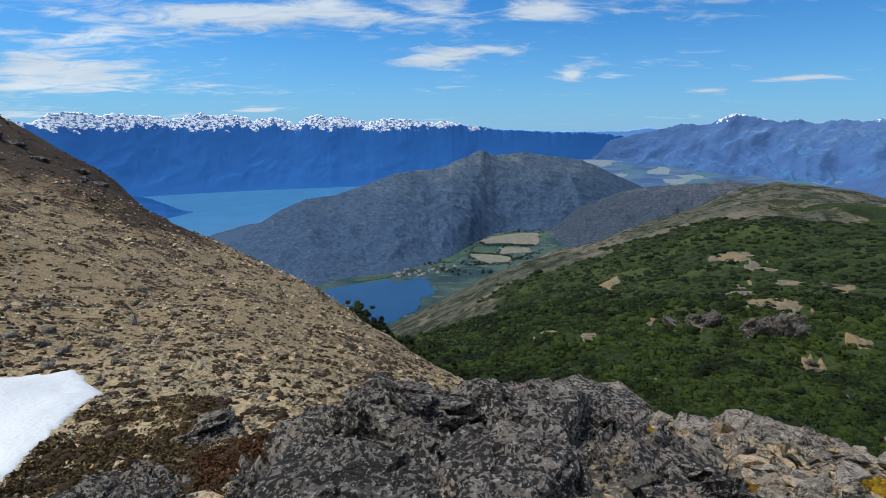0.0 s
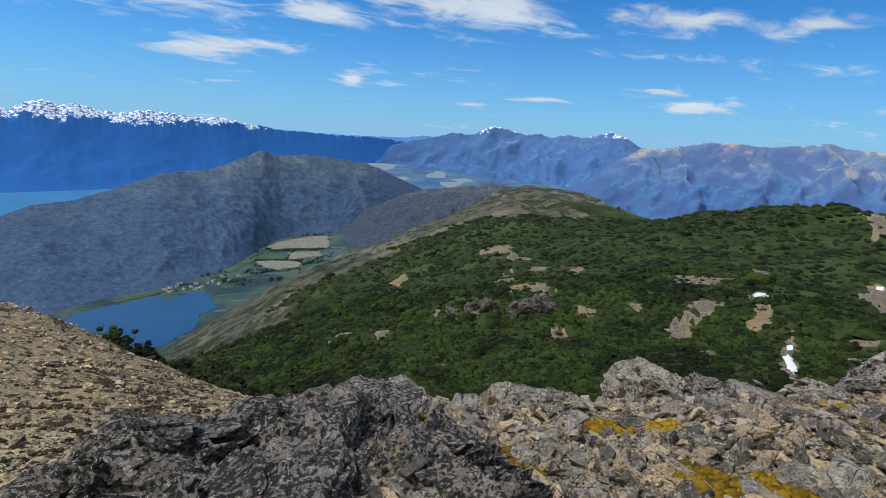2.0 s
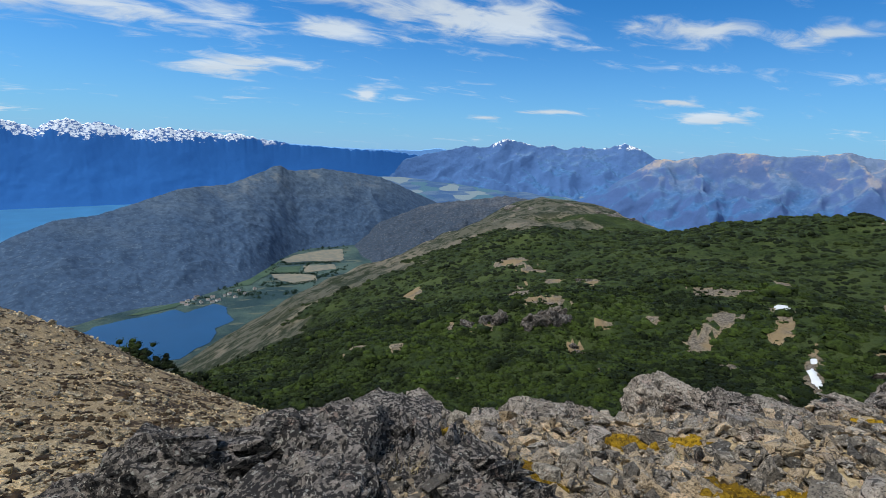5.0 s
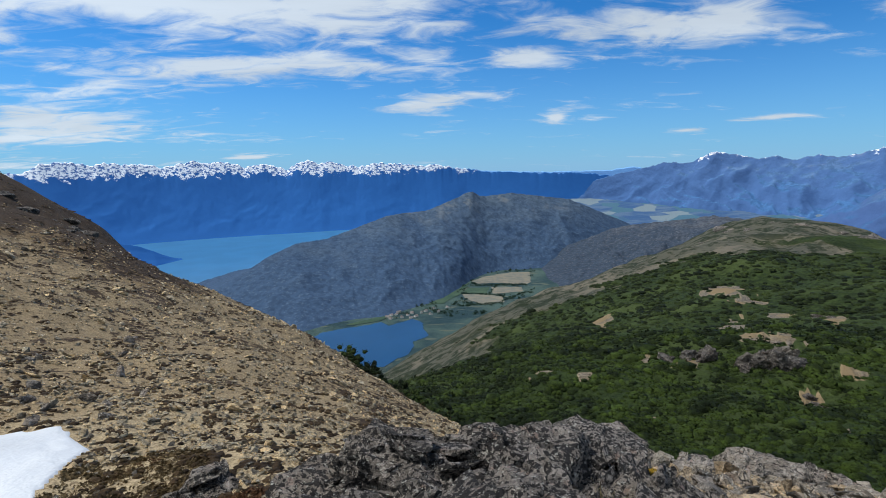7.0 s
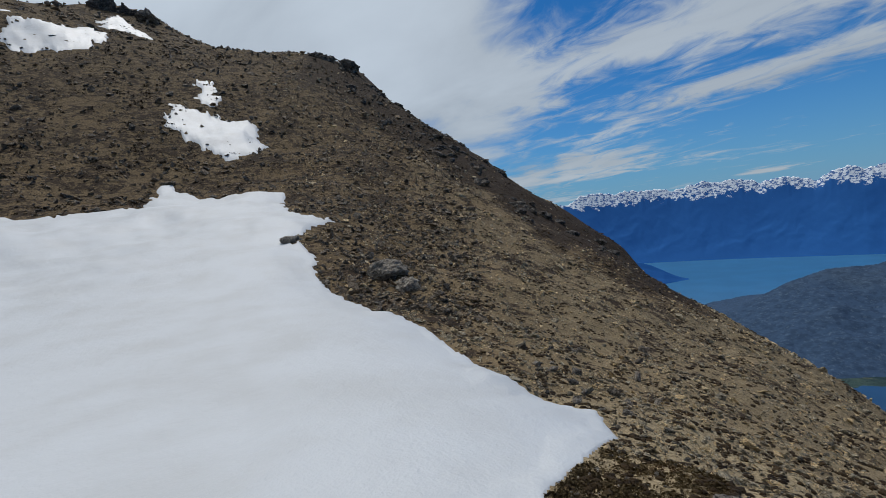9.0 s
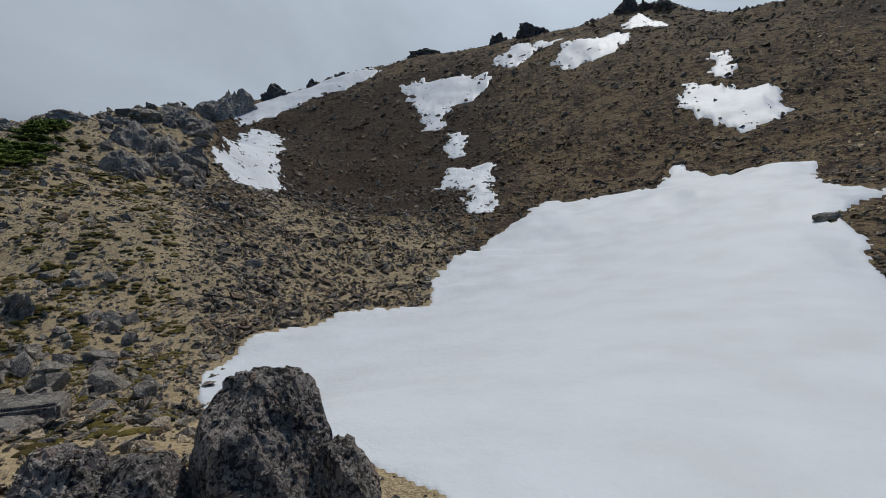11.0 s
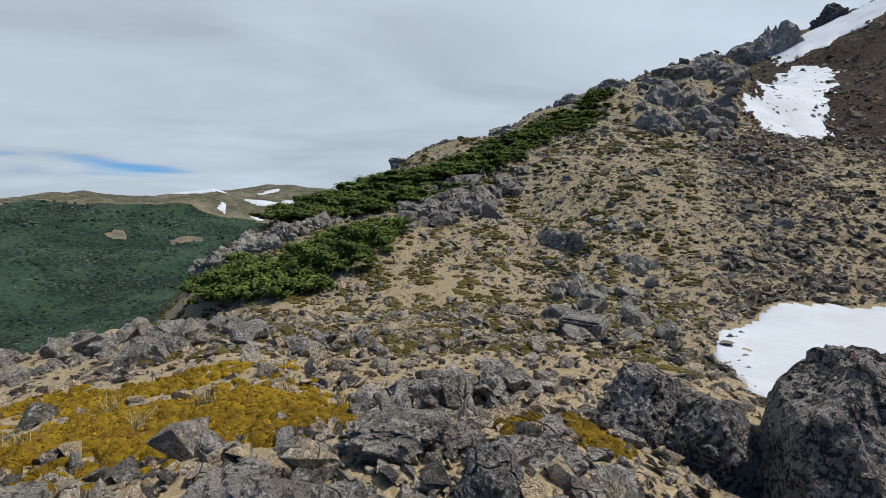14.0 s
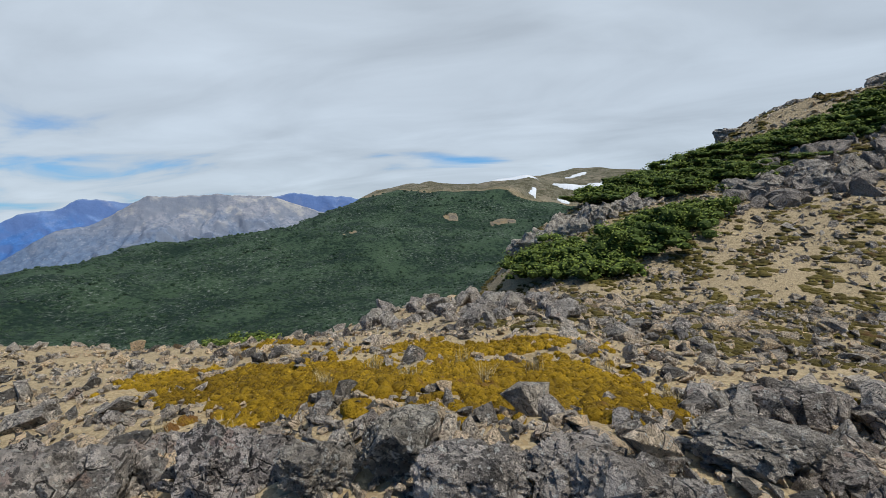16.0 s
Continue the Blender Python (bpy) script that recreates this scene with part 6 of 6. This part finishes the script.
for _i in range(14):
    _s += 1
    shrub(-144 + _i * 1.0, 15 + _rng.uniform(-1.2, 1.2), .8, .4, 900 + _s, 700, "low green shrub on a hummock beyond the crest")


def mossy(b, r, x, y):
    return moss_share(b, r)


x, y, r, rng = strewn(21, 60000, -226, 34, 2.0, 6.5, mossy)
w = rng.uniform(0.025, 0.05, len(x))
domes("golden_moss", x, y, w, w * rng.uniform(0.4, 1.2, len(x)), M_MOSS_BASE, "golden green cushion plants spread between rocks", 22, "cushion plants")
clumps("moss_sprigs", x, y, w, w * 0.8, 14, 0.15, M_MOSS, "fine golden sprigs of the cushion plants", 23, 0, "cushion plants")


def heath_spots(b, r, x, y):
    return np.clip((patchy(b, r, 2.0, 76) - 0.06) * 6, 0, 1) * (r < np.interp(b, [-10, -3, 3, 10, 22, 34, 48, 80], [9, 20, 28, 38, 58, 80, 100, 110])) * off_snow(x, y)


x, y, r, rng = strewn(23, 36000, -6, 62, 2.8, 100, heath_spots)
domes("brown_heath", x, y, rng.uniform(0.025, 0.07, len(x)) * (0.6 + r / 20), rng.uniform(0.012, 0.035, len(x)) * (0.7 + r / 24), M_HEATH, "dark brown dwarf heath on the stony spur", 24, "dwarf heath")


def olive_spots(b, r, x, y):
    return np.clip((patchy(b, r, 2.6, 77) + 0.02) * 5, 0, 1) * off_snow(x, y) * (moss_share(b, r) < 0.3) * (covers(x, y)["wood"] < 0.3)


x, y, r, rng = strewn(25, 24000, 138, 196, 5.5, 45, olive_spots)
domes("olive_cushion", x, y, rng.uniform(0.04, 0.12, len(x)) * (0.6 + r / 18), rng.uniform(0.02, 0.05, len(x)) * (0.7 + r / 22), M_OLIVE, "olive and brown cushion plants on the stony slope", 26, "cushion plants")
x, y, r, rng = strewn(27, 8000, 74, 136, 26, 120, lambda b, r, x, y: np.clip((patchy(b, r, 2.6, 78) - 0.05) * 5, 0, 1) * off_snow(x, y))
clumps("dark_heath", x, y, rng.uniform(0.1, 0.25, len(x)) * (0.5 + r / 45), rng.uniform(0.04, 0.1, len(x)) * (0.5 + r / 45), 10, 0.28, M_HEATH, "dark heath on the hillside scree", 28, 0, "dwarf heath")
x, y, r, rng = strewn(29, 2600, 17, 26, 2.45, 3.4, lambda b, r, x, y: np.clip(0.5 + 2.2 * fbm(x * 3, y * 3, 3, 85), 0, 1))
clumps("russet_heath", x, y, rng.uniform(0.02, 0.05, len(x)), rng.uniform(0.02, 0.06, len(x)), 14, 0.2, M_RUSSET, "rust-red dwarf heath among dark rocks", 30, 0, "dwarf heath")
x, y, r, rng = strewn(31, 4800, 25, 46, 2.7, 5.3, lambda b, r, x, y: off_snow(x, y) * np.clip(0.75 + fbm(x * 2.5, y * 2.5, 3, 79) * 2.0, 0.15, 1))
clumps("brown_turf", x, y, rng.uniform(0.025, 0.06, len(x)), rng.uniform(0.006, 0.02, len(x)), 12, 0.3, M_TURF, "brown flattened turf at the edge of the snow", 32, 0, "turf")


def grass_tuft(bearing, r, tall, seed):
    rng = random.Random(seed)
    bx, by = (float(v) for v in polar(bearing, r))
    z = float(ground_height(np.array([bx]), np.array([by]))[0])
    bm = bmesh.new()
    for _ in range(60):
        a, lean, h = rng.uniform(0, 6.283), rng.uniform(0.1, 0.75), tall * rng.uniform(0.5, 1.1)
        rx, ry = rng.gauss(0, 0.025), rng.gauss(0, 0.025)
        dx, dy = math.cos(a), math.sin(a)
        w = 0.0022
        p = [bm.verts.new((rx + dx * lean * h * k * k + s * -dy * w * (1.1 - k), ry + dy * lean * h * k * k + s * dx * w * (1.1 - k), h * k * (1 - 0.25 * k * lean))) for k in (0, .5, 1) for s in (-1, 1)]
        bm.faces.new((p[0], p[1], p[3], p[2]))
        bm.faces.new((p[2], p[3], p[5], p[4]))
    me = bpy.data.meshes.new("grass_tuft")
    bm.to_mesh(me)
    bm.free()
    me.materials.append(M_GRASS)
    ob = tagged(new("grass_tuft", me), "pale dry grass tuft among moss and stones", "grass", "grass tufts")
    ob.location = (bx, by, z)
    return ob


for _i, (_b, _r, _h) in enumerate([(-154, 3.6, .16), (-163.5, 3.5, .14), (-171, 3.4, .15), (-166, 3.1, .13), (-149, 3.3, .12), (176, 3.3, .13), (-178, 3.6, .12), (2, 2.1, .14), (-10.5, 2.2, .15), (-2.5, 2.35, .12), (8.5, 2.0, .14), (-17, 2.4, .13), (-29, 2.7, .1), (-140, 2.6, .1), (-134, 3, .12), (150.5, 2.1, .1), (-158, 2.9, .12), (-46, 3.1, .1)]):
    grass_tuft(_b, _r, _h, 1300 + _i)


# ---- the valley ----
def house(bearing, r, turn, seed):
    rng = random.Random(seed)
    w, d, h = rng.uniform(9, 15), rng.uniform(7, 10), rng.uniform(3.5, 6)
    root = tagged(new("house"), "small pale house with a pitched roof by the lake", "house", "houses by the lake")
    bx, by = (float(v) for v in polar(bearing, r))
    root.matrix_world = pose(bx, by, float(ground_height(np.array([bx]), np.array([by]))[0]), 0, 0, turn)
    bm = bmesh.new()
    v = [bm.verts.new((sx * w / 2, sy * d / 2, z)) for z in (0, h) for sx, sy in ((-1, -1), (1, -1), (1, 1), (-1, 1))]
    g = [bm.verts.new((sx * w / 2, 0, h + d * 0.32)) for sx in (-1, 1)]
    for f in ((v[0], v[1], v[5], v[4]), (v[2], v[3], v[7], v[6]), (v[1], v[2], v[6], g[1], v[5]), (v[3], v[0], v[4], g[0], v[7])):
        bm.faces.new(f)
    me = bpy.data.meshes.new("wall")
    bm.to_mesh(me)
    bm.free()
    me.materials.append(M_WALL)
    new("wall", me).parent = root
    bm = bmesh.new()
    e, o = 0.6, 0.25
    for s in (-1, 1):
        p = [bm.verts.new(c) for c in ((-w / 2 - e, s * (d / 2 + e), h - 0.2), (w / 2 + e, s * (d / 2 + e), h - 0.2), (w / 2 + e, 0, h + d * 0.32 + o), (-w / 2 - e, 0, h + d * 0.32 + o))]
        bm.faces.new(p)
    bmesh.ops.solidify(bm, geom=bm.faces, thickness=0.3)
    me = bpy.data.meshes.new("roof")
    bm.to_mesh(me)
    bm.free()
    me.materials.append(M_ROOF)
    new("roof", me).parent = root


for _i, (_b, _r) in enumerate([(5.9, 1612), (5.4, 1625), (4.8, 1637), (4.1, 1600), (3.4, 1620), (2.9, 1640), (2.4, 1605), (1.7, 1645), (.6, 1624), (5.5, 1590), (3.0, 1590), (1.2, 1660), (-.4, 1650), (-1.5, 1700), (.2, 1690), (4.5, 1660)]):
    house(_b, _r, 37 * _i, _i)
def off_fields(b, r, x, y):
    return np.prod([inside_depth(x, y, o) < 2 for o, _, _ in FIELDS[:4]], axis=0)


x, y, r, rng = strewn(41, 1500, -12, 7, 1590, 2400, lambda b, r, x, y: np.clip(fbm(x / 90, y / 90, 3, 80) * 4 + 0.1, 0, 1) * off_fields(b, r, x, y))
clumps("valley_trees", x, y, rng.uniform(4, 8, len(x)), rng.uniform(5, 10, len(x)), 14, 0.4, M_TREE, "dark tree rows between the valley fields", 42, 0, "trees")
for _k, (_b0, _b1, _r0, _r1, _n) in enumerate(((-11, -4.8, 2060, 2030, 110), (-7.6, -6.6, 2050, 1890, 26), (-8.6, -3.2, 1860, 1900, 70), (-11, -8.2, 1930, 1790, 60), (-8.2, -3.2, 1765, 1720, 70))):
    x, y, r, rng = strewn(43 + _k, _n, 0, 1, 1, 1.01)
    _t = rng.uniform(0, 1, len(x))
    x, y = polar(_b0 + (_b1 - _b0) * _t + rng.normal(0, 0.06, len(x)), _r0 + (_r1 - _r0) * _t + rng.normal(0, 4, len(x)))
    clumps("hedge_trees", x, y, rng.uniform(3, 5, len(x)), rng.uniform(4, 8, len(x)), 12, 0.4, M_TREE, "dark hedge trees between pale fields", 53 + _k, 0, "trees")
